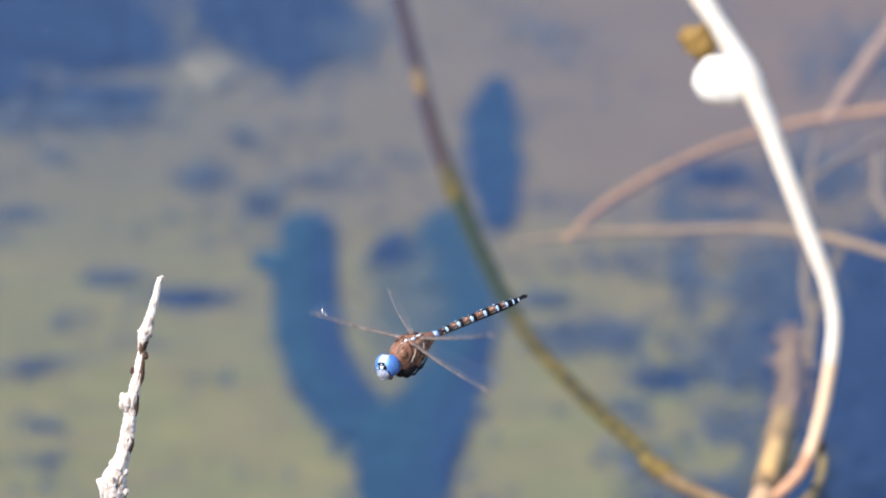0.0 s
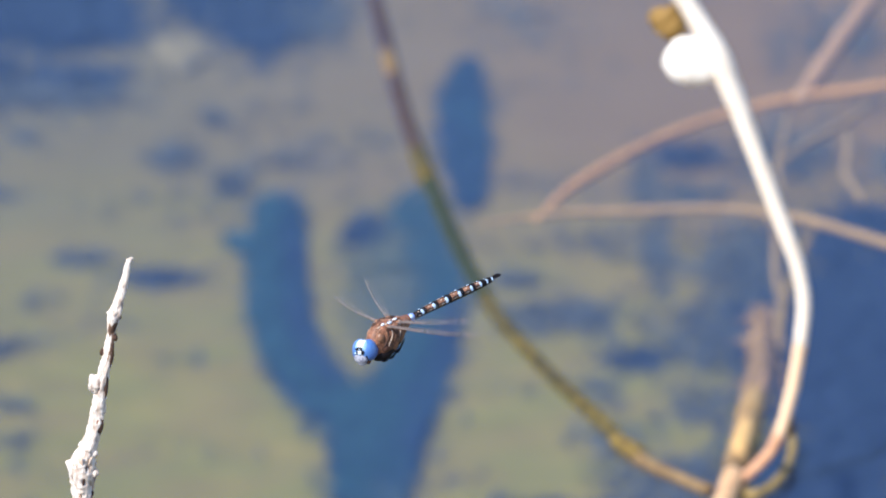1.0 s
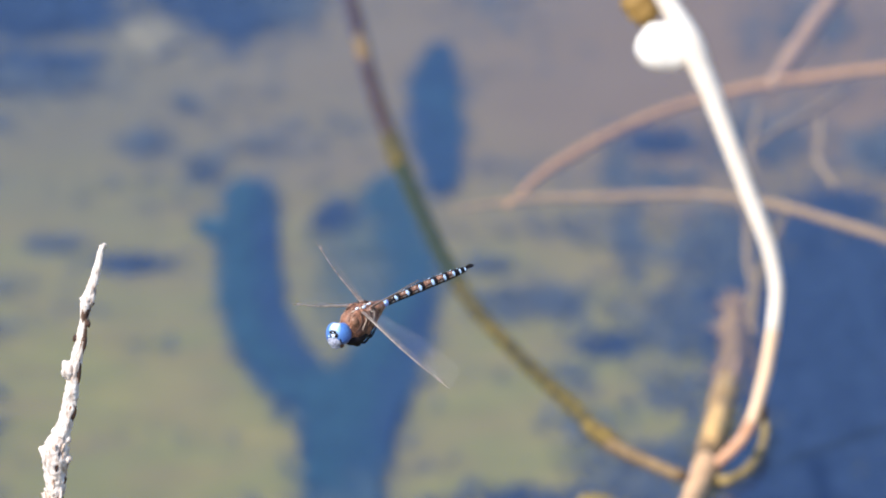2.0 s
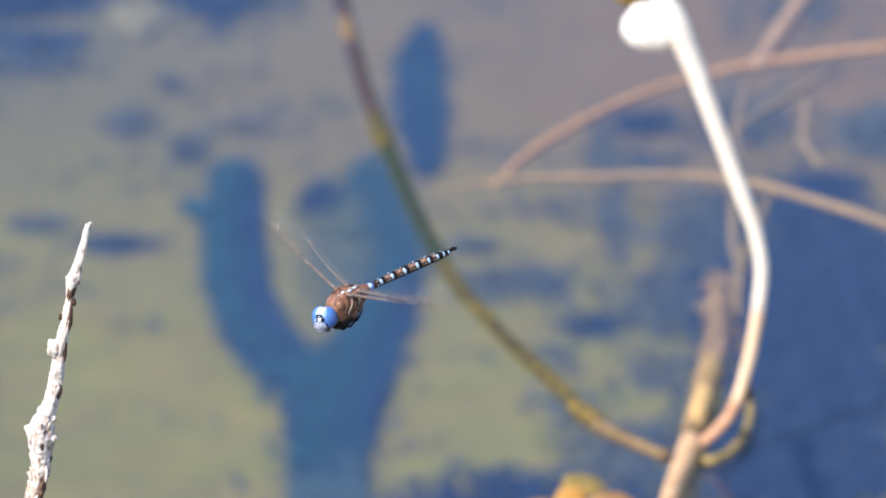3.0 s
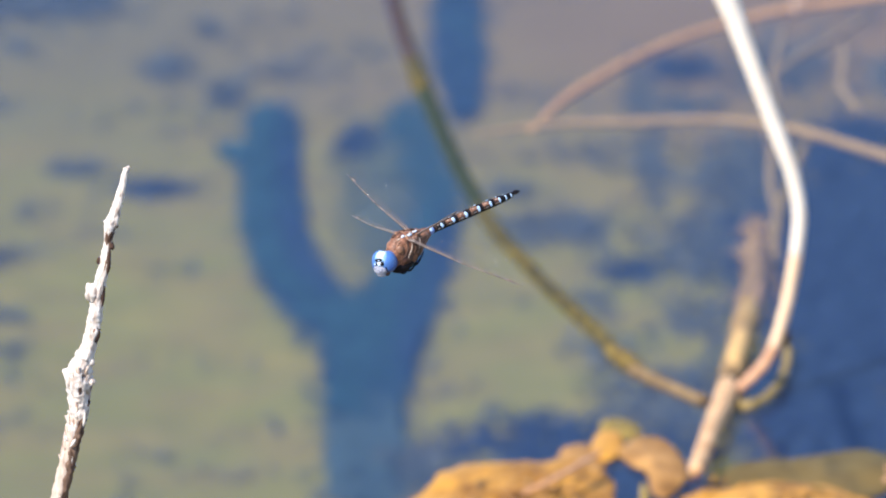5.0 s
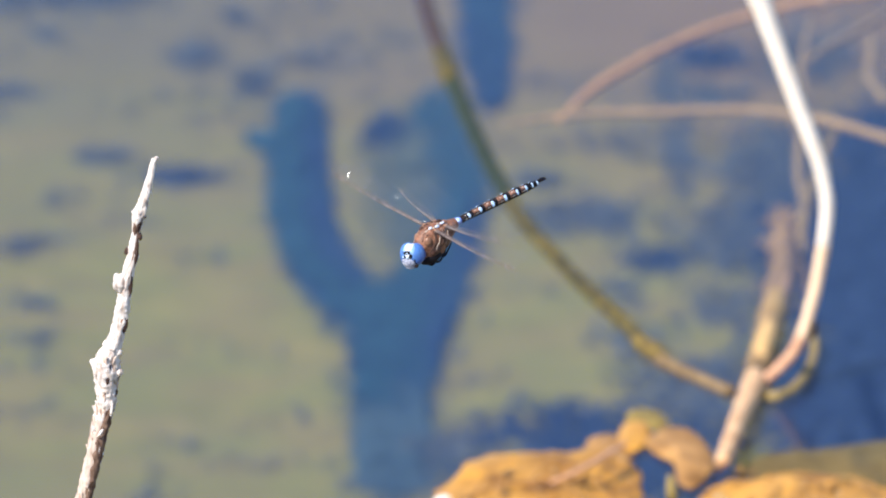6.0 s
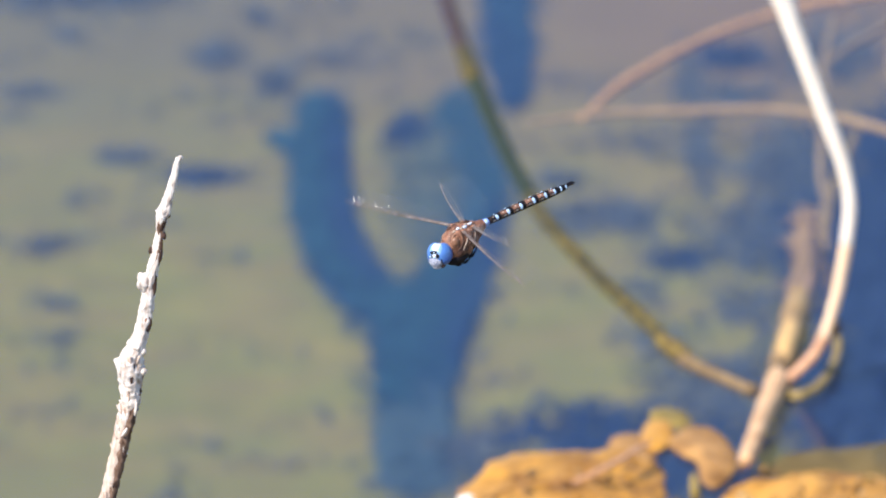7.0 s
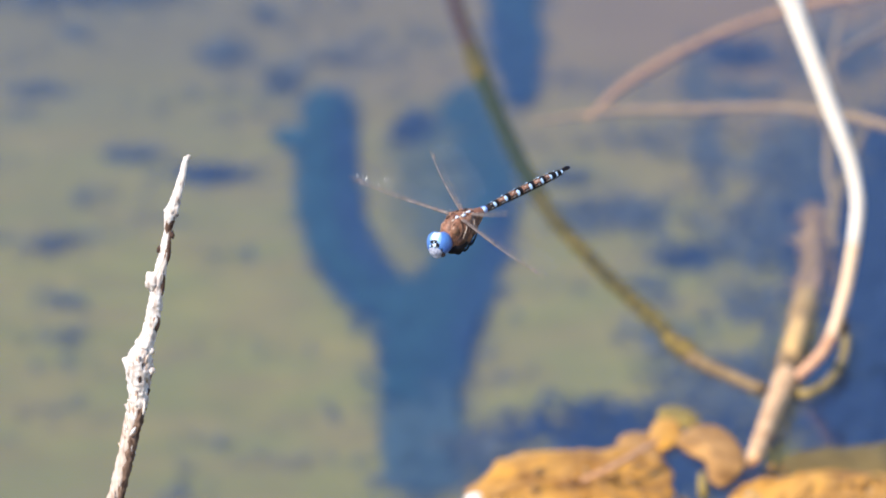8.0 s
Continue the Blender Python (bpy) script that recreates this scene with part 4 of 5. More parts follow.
# ---- the dead twig in front ----
def bark_tube(points, radii, seed, sides=28, steps=14, deep=0.16):
    """A gnarled stem: long ridges and cracks that run with the grain, and lumps."""
    verts, faces = tube(points, radii, sides, steps, 0.0)
    rows = spline([(*p, r) for p, r in zip(points, radii)], steps)
    out = list(verts)
    for i, row in enumerate(rows):
        c, r = Vector(row[:3]), max(row[3], 1e-5)
        for k in range(sides):
            v = verts[i * sides + k] - c
            a = 2 * math.pi * k / sides + 0.8 * noise.noise(Vector((c.z * 60, seed, 0)))
            g = Vector((math.cos(a) * 2.2, math.sin(a) * 2.2, c.z * 130 + seed))
            ridge = 1 - 2 * abs(noise.noise(g))
            lump = noise.noise(Vector((math.cos(a), math.sin(a), c.z * 260 + seed * 2)))
            chip = noise.noise(Vector((math.cos(a) * 4, math.sin(a) * 4, c.z * 700 + seed * 3)))
            out[i * sides + k] = c + v * (1 + deep * (0.7 * (ridge - 0.5) + 0.6 * lump + 0.6 * chip))
    return out, faces


def twig():
    trunk = [(-0.1217, 2.3180, 0.4297), (-0.1235, 2.3180, 0.4215), (-0.1257, 2.3180, 0.4135), (-0.1272, 2.3180, 0.4089), (-0.1282, 2.3180, 0.4032), (-0.1297, 2.3180, 0.3937), (-0.1318, 2.3180, 0.3841), (-0.1331, 2.3180, 0.3746), (-0.1347, 2.3180, 0.3661),
             (-0.1370, 2.3180, 0.3592), (-0.1390, 2.3180, 0.3528), (-0.1391, 2.3180, 0.3447), (-0.1398, 2.3180, 0.3371), (-0.1424, 2.3180, 0.3264), (-0.1445, 2.3180, 0.3162), (-0.1466, 2.3180, 0.3075), (-0.1485, 2.3180, 0.3003), (-0.1594, 2.3180, 0.2620), (-0.1873, 2.3180, 0.1637), (-0.2888, 2.3180, -0.2069)]
    width = [9, 13, 17, 23, 14, 19, 20, 24, 24, 30, 43, 38, 33, 30, 29, 28, 28, 30, 34, 38]
    px = 0.000098
    t = empty("dead_twig", trunk[-1], label="grey-white weathered dead twig standing upright in the shallows", category="twig")
    o = Vector(t.location)
    rad = [w * px for w in width]
    part("tip", bark_tube([Vector(p) - o for p in trunk[:10]], rad[:10], 1.3, 28, 18, 0.34), M["bark_white"], t)
    part("knot", bark_tube([Vector(p) - o for p in trunk[8:14]], [r * f for r, f in zip(rad[8:14], (0.97, 1.0, 1.0, 1.0, 1.0, 0.9))], 2.7, 36, 18, 0.24), M["bark_white"], t, "swollen white knot")
    for name, pts, radii, m, lb in (
            ("bare_wood", ((-0.1281, 2.3176, 0.4078), (-0.1283, 2.3172, 0.4045), (-0.1286, 2.3174, 0.4005)), (0.0006, 0.0010, 0.0004), "bark_brown", "dark brown bare patch"),
            ("bare_wood", ((-0.1286, 2.3178, 0.3965), (-0.1293, 2.3176, 0.3920), (-0.1304, 2.3178, 0.3880)), (0.0004, 0.0008, 0.0005), "bark_brown", "dark brown bare patch"),
            ("bare_wood", ((-0.1304, 2.3174, 0.3880), (-0.1313, 2.3172, 0.3840), (-0.1322, 2.3174, 0.3780), (-0.1328, 2.3174, 0.3735)), (0.0004, 0.0010, 0.0009, 0.0006), "bark_brown", "dark brown bare patch"),
            ("bare_wood", tuple((p[0] + 0.0006, p[1] - 0.0007, p[2]) for p in trunk[4:10]), (0.0005, 0.0010, 0.0009, 0.0011, 0.0010, 0.0005), "bark_brown", "long brown bare streak"),
            ("rust_patch", ((-0.1330, 2.3170, 0.3722), (-0.1336, 2.3168, 0.3695), (-0.1343, 2.3170, 0.3668)), (0.0006, 0.0012, 0.0005), "rust", "rust-coloured patch"),
            ("crack", ((-0.1374, 2.3146, 0.3540), (-0.1386, 2.3143, 0.3485), (-0.1396, 2.3148, 0.3430), (-0.1402, 2.3152, 0.3400)), (0.0002, 0.0005, 0.0005, 0.0002), "bark_scar", "dark crack down the knot"),
            # bare wood, browned further to paint the shaft's shaded right side
            ("bare_wood", ((-0.1378, 2.3172, 0.3440), (-0.1386, 2.3168, 0.3380), (-0.1394, 2.3168, 0.3330), (-0.1408, 2.3168, 0.3275), (-0.1422, 2.3170, 0.3217), (-0.1434, 2.3170, 0.3159), (-0.1448, 2.3170, 0.3102), (-0.1466, 2.3172, 0.3030), (-0.1490, 2.3174, 0.2940)),
             (0.0008, 0.0018, 0.0020, 0.0018, 0.0019, 0.0018, 0.0018, 0.0018, 0.0016), "bark_brown", "dark brown bare side of the shaft, shade painted in"),
            ("white_nub", ((-0.1344, 2.3172, 0.3566), (-0.1346, 2.3166, 0.3580), (-0.1350, 2.3172, 0.3594)), (0.0006, 0.0013, 0.0006), "bark_white", "small white nub"),
            ("white_nub", ((-0.1346, 2.3172, 0.3492), (-0.1346, 2.3166, 0.3505), (-0.1350, 2.3172, 0.3520)), (0.0006, 0.0012, 0.0006), "bark_white", "small white nub"),
            ("splinter", ((-0.1404, 2.3140, 0.3300), (-0.1412, 2.3136, 0.3286), (-0.1424, 2.3142, 0.3268)), (0.0002, 0.0006, 0.0002), "bark_white", "pale splinter"),
            ("splinter", ((-0.1370, 2.3146, 0.3395), (-0.1373, 2.3144, 0.3370), (-0.1377, 2.3148, 0.3345)), (0.0002, 0.0005, 0.0002), "bark_white", "pale splinter")):
        part(name, bark_tube([Vector(p) - o for p in pts], radii, 6.0, 16, 10, 0.4), M[m], t, lb)
    part("shaft", bark_tube([Vector(p) - o for p in trunk[12:17]], [r * 0.95 for r in rad[12:17]], 5.1, 36, 18, 0.16), M["bark_dark"], t, "peach-brown flaking lower shaft")
    part("foot", bark_tube([Vector(p) - o for p in trunk[15:]], [r * 0.95 for r in rad[15:]], 5.1, 20, 10, 0.2), M["bark_dark"], t)
    part("bud", ball(Vector((-0.1343, 2.3176, 0.3835)) - o, (0.0023, 0.0022, 0.0034), 12, 16, 0.4, 600), M["bark_white"], t, "pale round bud")
    part("spur", bark_tube([Vector(p) - o for p in ((-0.1385, 2.3180, 0.3505), (-0.1418, 2.3180, 0.3525), (-0.1447, 2.3180, 0.3542))], [0.0048, 0.0031, 0.0005], 3.0, 24, 14, 0.4), M["bark_white"], t, "broken white spur")
    part("spur", bark_tube([Vector(p) - o for p in ((-0.1270, 2.3180, 0.4076), (-0.1283, 2.3180, 0.4091), (-0.1295, 2.3180, 0.4105))], [0.002, 0.0012, 0.0004], 4.0, 12, 6), M["bark"], t)
    part("spur", bark_tube([Vector(p) - o for p in ((-0.1217, 2.3180, 0.4288), (-0.1209, 2.3180, 0.4301), (-0.1203, 2.3180, 0.4295))], [0.0009, 0.0007, 0.0003], 4.0, 10, 5), M["bark"], t)
    for a, r in (((-0.1252, 2.3180, 0.4087), 0.0008), ((-0.1269, 2.3180, 0.4009), 0.0009), ((-0.1314, 2.3180, 0.3956), 0.0008), ((-0.1329, 2.3180, 0.3697), 0.0011), ((-0.1360, 2.3180, 0.3425), 0.0008), ((-0.1415, 2.3180, 0.3184), 0.0008), ((-0.1444, 2.3180, 0.3062), 0.0009)):
        part("scar", ball(Vector(a) - o + Vector((0, -0.0003, 0)), (r, r, r * 1.5), 7, 10, 0.6, 800), M["bark_scar"], t, "dark bud scar")
    for strip, w in ((((-0.1260, 2.3180, 0.4101), (-0.1272, 2.3180, 0.4059), (-0.1280, 2.3180, 0.4026)), 0.0010), (((-0.1275, 2.3180, 0.4000), (-0.1283, 2.3180, 0.3941), (-0.1291, 2.3180, 0.3895)), 0.0008),
                     (((-0.1298, 2.3180, 0.3873), (-0.1304, 2.3180, 0.3820), (-0.1313, 2.3180, 0.3767)), 0.0008), (((-0.1319, 2.3180, 0.3735), (-0.1327, 2.3180, 0.3682), (-0.1338, 2.3180, 0.3631)), 0.0011)):
        part("bark_strip", bark_tube([Vector(p) - o + Vector((0, -0.0009, 0)) for p in strip], [w * 0.3, w, w * 0.3], 7.0, 12, 8, 0.5), M["bark_scar"], t, "dark strip of peeling bark")
    rnd = random.Random(5)
    for i in range(74):
        dark = i >= 24
        k = rnd.uniform(11.6, 15.9) if dark else rnd.uniform(9.7, 15.9)
        j = int(k)
        c = (Vector(trunk[j]).lerp(Vector(trunk[j + 1]), k - j)) - o
        r = rad[j] + (rad[j + 1] - rad[j]) * (k - j)
        a = rnd.uniform(math.pi * 1.68, math.pi * 2.04) if dark else rnd.uniform(math.pi * 0.95, math.pi * 2.05)
        d, e = Vector((math.cos(a), math.sin(a), 0)), Vector((-math.sin(a), math.cos(a), 0))
        ln, wd = rnd.uniform(0.0015, 0.0042), rnd.uniform(0.0004, 0.0010)
        q, lift = c + d * r * 1.0, rnd.uniform(0.0002, 0.0011)
        geo = [q - Vector((0, 0, ln)) - d * 0.0003, q - e * wd, q + e * wd, q - e * wd * 0.7 + Vector((0, 0, ln)) + d * lift, q + e * wd * 0.4 + Vector((0, 0, ln * 1.2)) + d * lift]
        geo += [v - d * 0.0004 for v in geo]
        faces = [(0, 2, 1), (1, 2, 4, 3), (5, 6, 7), (6, 8, 9, 7), (0, 1, 6, 5), (1, 3, 8, 6), (3, 4, 9, 8), (4, 2, 7, 9), (2, 0, 5, 7)]
        part("bark_flake", (geo, faces), M["bark_scar" if dark and rnd.random() < 0.7 else "bark_dark" if dark or rnd.random() < 0.5 else "bark"], t)


# ---- the dragonfly (lengths in millimetres, x towards the tail) ----
WINGS = (("fore", 1, (9.0, 2.4, 7.4)), ("hind", 1, (13.8, 2.2, 6.5)), ("fore", -1, (9.5, -2.6, 6.8)), ("hind", -1, (14.2, -2.4, 6.0)))


GLINT_SLOPE = {1: Vector((-0.57, -0.16, 0.80)), -1: Vector((-0.60, -0.28, 0.75))}     # facet normals halfway between sun and camera, for each side


def wing_shape(kind, side):
    """Outline as chord in front of and behind the span axis, from base to tip."""
    length = 43.0 if kind == "fore" else 42.0
    n = 44
    front, back = [], []
    for i in range(n + 1):
        u = i / n
        tipf = math.sqrt(max(0.0, 1 - max(0.0, (u - 0.86) / 0.14) ** 2))
        if kind == "fore":
            c = (3.0 + 6.0 * math.sin(min(1.0, u / 0.65) * math.pi / 2)) * tipf
        else:
            c = (6.0 + 6.5 * math.sin(min(1.0, u / 0.3) * math.pi / 2) - 3.2 * max(0.0, u - 0.35)) * tipf
        front.append(-0.6 * math.sin(u * math.pi) - 0.3)
        back.append(front[-1] + max(c, 0.05))
    return length, front, back


def glint_facets(side, point):
    """Small glossy facets added on the outer wing, tilted to mirror the sun as glints."""
    rnd = random.Random(3)
    verts, faces = [], []
    slope = GLINT_SLOPE[side]
    for k in range(20 if side > 0 else 6):
        u, v = 0.62 + 0.34 * (k / (20 if side > 0 else 6)) + rnd.uniform(-0.012, 0.012), rnd.uniform(0.12, 0.45) if side > 0 else rnd.uniform(0.35, 0.9)
        c = point(u, v)
        d = (slope + Vector((rnd.uniform(-0.2, 0.2), rnd.uniform(-0.2, 0.2), rnd.uniform(-0.2, 0.2)))).normalized()
        e = d.cross(Vector((1, 0, 0))).normalized()
        f = d.cross(e)
        a, b = rnd.uniform(0.05, 0.12), rnd.uniform(0.2, 0.6)
        o = len(verts)
        verts += [c + e * a + f * b, c - e * a + f * b, c - e * a - f * b, c + e * a - f * b]
        faces.append((o, o + 1, o + 2, o + 3))
    return verts, faces


def wing(kind, side, at, root):
    length, front, back = wing_shape(kind, side)
    n = len(front) - 1
    cols = 6
    verts, faces = [], []

    def point(u, v):
        i = min(int(u * n), n - 1)
        w = u * n - i
        f, b = front[i] + (front[i + 1] - front[i]) * w, back[i] + (back[i + 1] - back[i]) * w
        z = 0.25 * math.sin(v * 9.4) * (1 - u) + 0.12 * math.sin(u * 40 + v * 6)
        return Vector((f + (b - f) * v, side * u * length, z))
    for i in range(n + 1):
        for j in range(cols + 1):
            verts.append(point(i / n, j / cols))
    w = cols + 1
    for i in range(n):
        for j in range(cols):
            faces.append((i * w + j, i * w + j + 1, (i + 1) * w + j + 1, (i + 1) * w + j))
    ob = part("%s_wing" % kind, scaled((verts, faces)), M["membrane"], root, "clear veined membrane wing")
    ob.location = Vector(at) * 0.001
    part("leading_edge", scaled(tube([point(u, 0.0) for u in (0, 0.2, 0.4, 0.6, 0.8, 0.93, 1.0)], [0.42, 0.34, 0.28, 0.23, 0.19, 0.14, 0.08], 7, 3)), M["vein"], ob)
    veins = []
    for v, k in ((0.09, 1.0), (0.18, 0.9), (0.27, 0.35), (0.5, 0.2)):
        veins.append(tube([point(u, v * (0.6 + 0.4 * u)) for u in (0, 0.25, 0.5, 0.75, 0.95)], [0.20 * k, 0.11 * k, 0.07 * k, 0.045 * k, 0.03 * k], 5, 3))
    part("venation", scaled(join(*veins)), M["vein"], ob)
    part("wing_spot", scaled(tube([point(u, 0.05) + Vector((0, 0, 0.02)) for u in (0.86, 0.89, 0.92)], [0.2, 0.3, 0.2], 6, 3)), M["vein"], ob, "brown wing-tip spot")
    if kind == "fore":
        part("glint_facets", scaled(glint_facets(side, point)), M["glint"], ob, "glossy facets near the wing tip, tilted for sun glints")["kind"] = "stuff"
    return ob


# stations along the thorax: x, lowest z, highest z, half width
THORAX = ((2.2, -2.2, 3.8, 1.8), (3.5, -3.8, 5.4, 2.6), (5.5, -4.8, 7.2, 3.4), (8.0, -4.8, 8.2, 4.1), (11.0, -4.2, 7.8, 4.4), (14.0, -2.6, 6.9, 3.8), (17.0, -0.1, 6.0, 3.0), (19.2, 1.4, 5.4, 2.2), (20.6, 2.0, 5.0, 1.6))


def flank(x, v, side=1, out=0.0):
    """A point on the thorax: v degrees from the back (0) round one side to the belly (180)."""
    cols = list(zip(*THORAX))
    lo, hi, w = (float(np.interp(x, cols[0], c)) for c in cols[1:])
    a = radians(v)
    s, c = math.sin(a), math.cos(a)
    p = Vector((0, side * w * abs(s) ** 0.85, (hi - lo) / 2 * math.copysign(abs(c) ** 0.9, c)))
    return Vector((x, 0, (lo + hi) / 2)) + p * (1 + out / max(p.length, 0.1))


def thorax_shell():
    """The box-like thorax, with sutures pressed in and uneven plates."""
    verts, faces, sides = [], [], 40
    xs = list(np.linspace(2.2, 20.6, 34))
    for x in xs:
        for k in range(sides):
            v = 360 * k / sides
            s, vv = (1, v) if v <= 180 else (-1, 360 - v)
            skew = x - vv * 0.030
            groove = sum(math.exp(-((skew - g) / 0.32) ** 2) for g in (4.6, 8.9, 12.6)) * (1 if 25 < vv < 140 else 0)
            ridge = math.exp(-(vv / 9) ** 2) * (1 if 4 < x < 9 else 0)
            p = flank(x, vv, s)
            out = 0.28 * noise.noise(p * 0.55) + 0.12 * noise.noise(p * 1.9) - 0.6 * groove + 0.3 * ridge
            verts.append(flank(x, vv, s, out))
    for i in range(len(xs) - 1):
        for k in range(sides):
            a, b = i * sides + k, i * sides + (k + 1) % sides
            faces.append((a, b, b + sides, a + sides))
    for ring, x in ((0, 1.5), (len(xs) - 1, 21.2)):
        z = sum(verts[ring * sides + k].z for k in range(sides)) / sides
        verts.append(Vector((x, 0, z)))
        for k in range(sides):
            a, b = ring * sides + k, ring * sides + (k + 1) % sides
            faces.append((b, a, len(verts) - 1) if ring == 0 else (a, b, len(verts) - 1))
    return verts, faces


def fur(count, seed):
    """Short fine hairs on the front and back of the thorax."""
    rnd = random.Random(seed)
    verts, faces = [], []
    for _ in range(count):
        s, v, x = rnd.choice((1, -1)), rnd.uniform(0, 105), 2.6 + 14.5 * rnd.random() ** 1.4
        p, q = flank(x, v, s, -0.1), flank(x - rnd.uniform(-0.2, 0.7), v + rnd.uniform(-9, 9), s, rnd.uniform(0.35, 1.0))
        e = (q - p).cross(Vector((rnd.uniform(-1, 1), rnd.uniform(-1, 1), rnd.uniform(-1, 1)))).normalized() * 0.06
        f = (q - p).cross(e).normalized() * 0.06
        o = len(verts)
        verts += [p + e, p - e * 0.5 + f, p - e * 0.5 - f, q]
        faces += [(o, o + 1, o + 3), (o + 1, o + 2, o + 3), (o + 2, o, o + 3)]
    return verts, faces


def dragonfly_head(root):
    head = part("head", scaled(ball((0.7, 0, 0.2), (2.8, 3.4, 3.4), 12, 20)), M["black"], root, "dark head")
    head.location = (0, 0, 0.0004)
    head.rotation_euler = (radians(-2), radians(4), radians(27))
    for s in (1, -1):
        turn = Euler((radians(-s * 6), radians(-8), radians(s * 6))).to_matrix()
        eye = part("eye", scaled(ball((0.3, s * 1.35, 0.65), (3.8, 2.95, 3.85), 22, 30, 0, 1, turn)), M["eye"], head, "large glossy blue compound eye")
        # sheen of the sunlit sky, built as a paler cap
        part("eye_cap", scaled(ball((-0.55, s * 0.75, 1.30), (3.10, 2.30, 3.30), 20, 28, 0, 1, turn)), M["eye_sheen"], eye, "pale blue sky sheen painted on the upper eye")
        # specular highlight painted as a solid white patch
        part("eye_gleam", scaled(ball((-0.80, s * 0.50, 2.35), (2.45, 1.50, 2.60), 16, 24, 0.03, 0.7, turn)), M["crown"], eye, "white highlight laid on the eye as a patch")
        # dark patch that also holds the shading low on the eye
        part("eye_patch", scaled(ball((0.25, s * 2.15, -0.1), (3.45, 2.22, 2.75), 18, 24, 0.05, 0.6, turn)), M["eye_dark"], eye, "darker blue lower patch of the eye, shading painted in")
        part("antenna", scaled(tube([(-3.4, s * 0.7, 2.6), (-4.0, s * 1.1, 3.3), (-4.3, s * 1.4, 3.9)], [0.13, 0.08, 0.04], 5, 3)), M["black"], head)
        part("jaw", scaled(ball((-1.6, s * 1.0 + 0.2, -3.1), (1.1, 0.8, 0.7), 8, 12)), M["face"], head)
    part("forehead", scaled(ball((-2.35, 0.1, 1.25), (1.55, 1.95, 1.65), 14, 20)), M["crown"], head, "pale blue-white forehead")
    part("face_mark", scaled(ball((-2.85, 0.25, 2.50), (0.95, 1.45, 1.00), 12, 16, 0.35, 0.9)), M["black"], head, "black mark on the forehead")
    part("face_mark", scaled(ball((-3.15, -0.75, 1.55), (0.95, 0.75, 1.05), 12, 16, 0.35, 0.9)), M["black"], head, "black mark on the forehead")
    part("face_mark", scaled(ball((-3.15, 1.05, 1.50), (0.90, 0.60, 0.75), 12, 16, 0.35, 0.9)), M["black"], head, "black mark on the forehead")
    for x, y, z, r in ((-3.66, 0.10, 2.85, 0.34), (-3.72, 1.75, 1.30, 0.42), (-4.02, 0.15, 1.25, 0.40)):
        part("pale_dot", scaled(ball((x, y, z), (0.25, r, r * 0.8), 8, 12)), M["spot"], head)
    part("face", scaled(ball((-1.98, 0.45, -0.90), (2.20, 2.75, 2.45), 16, 22, 0.05, 0.9)), M["face"], head, "pale grey-blue face")
    part("lip", scaled(ball((-1.8, 0.45, -2.75), (1.75, 2.0, 1.25), 12, 16)), M["face"], head)
    part("face_patch", scaled(ball((-1.5, -1.55, -2.3), (1.2, 0.9, 1.5), 10, 14)), M["bark_scar"], head, "dark brown patch low on one side of the face")
    part("cheek", scaled(tube([(-2.9, -1.75, 1.3), (-3.0, -2.0, 0.0), (-2.4, -2.1, -1.6)], [0.2, 0.35, 0.35], 8, 5)), M["black"], head, "dark line between face and eye")


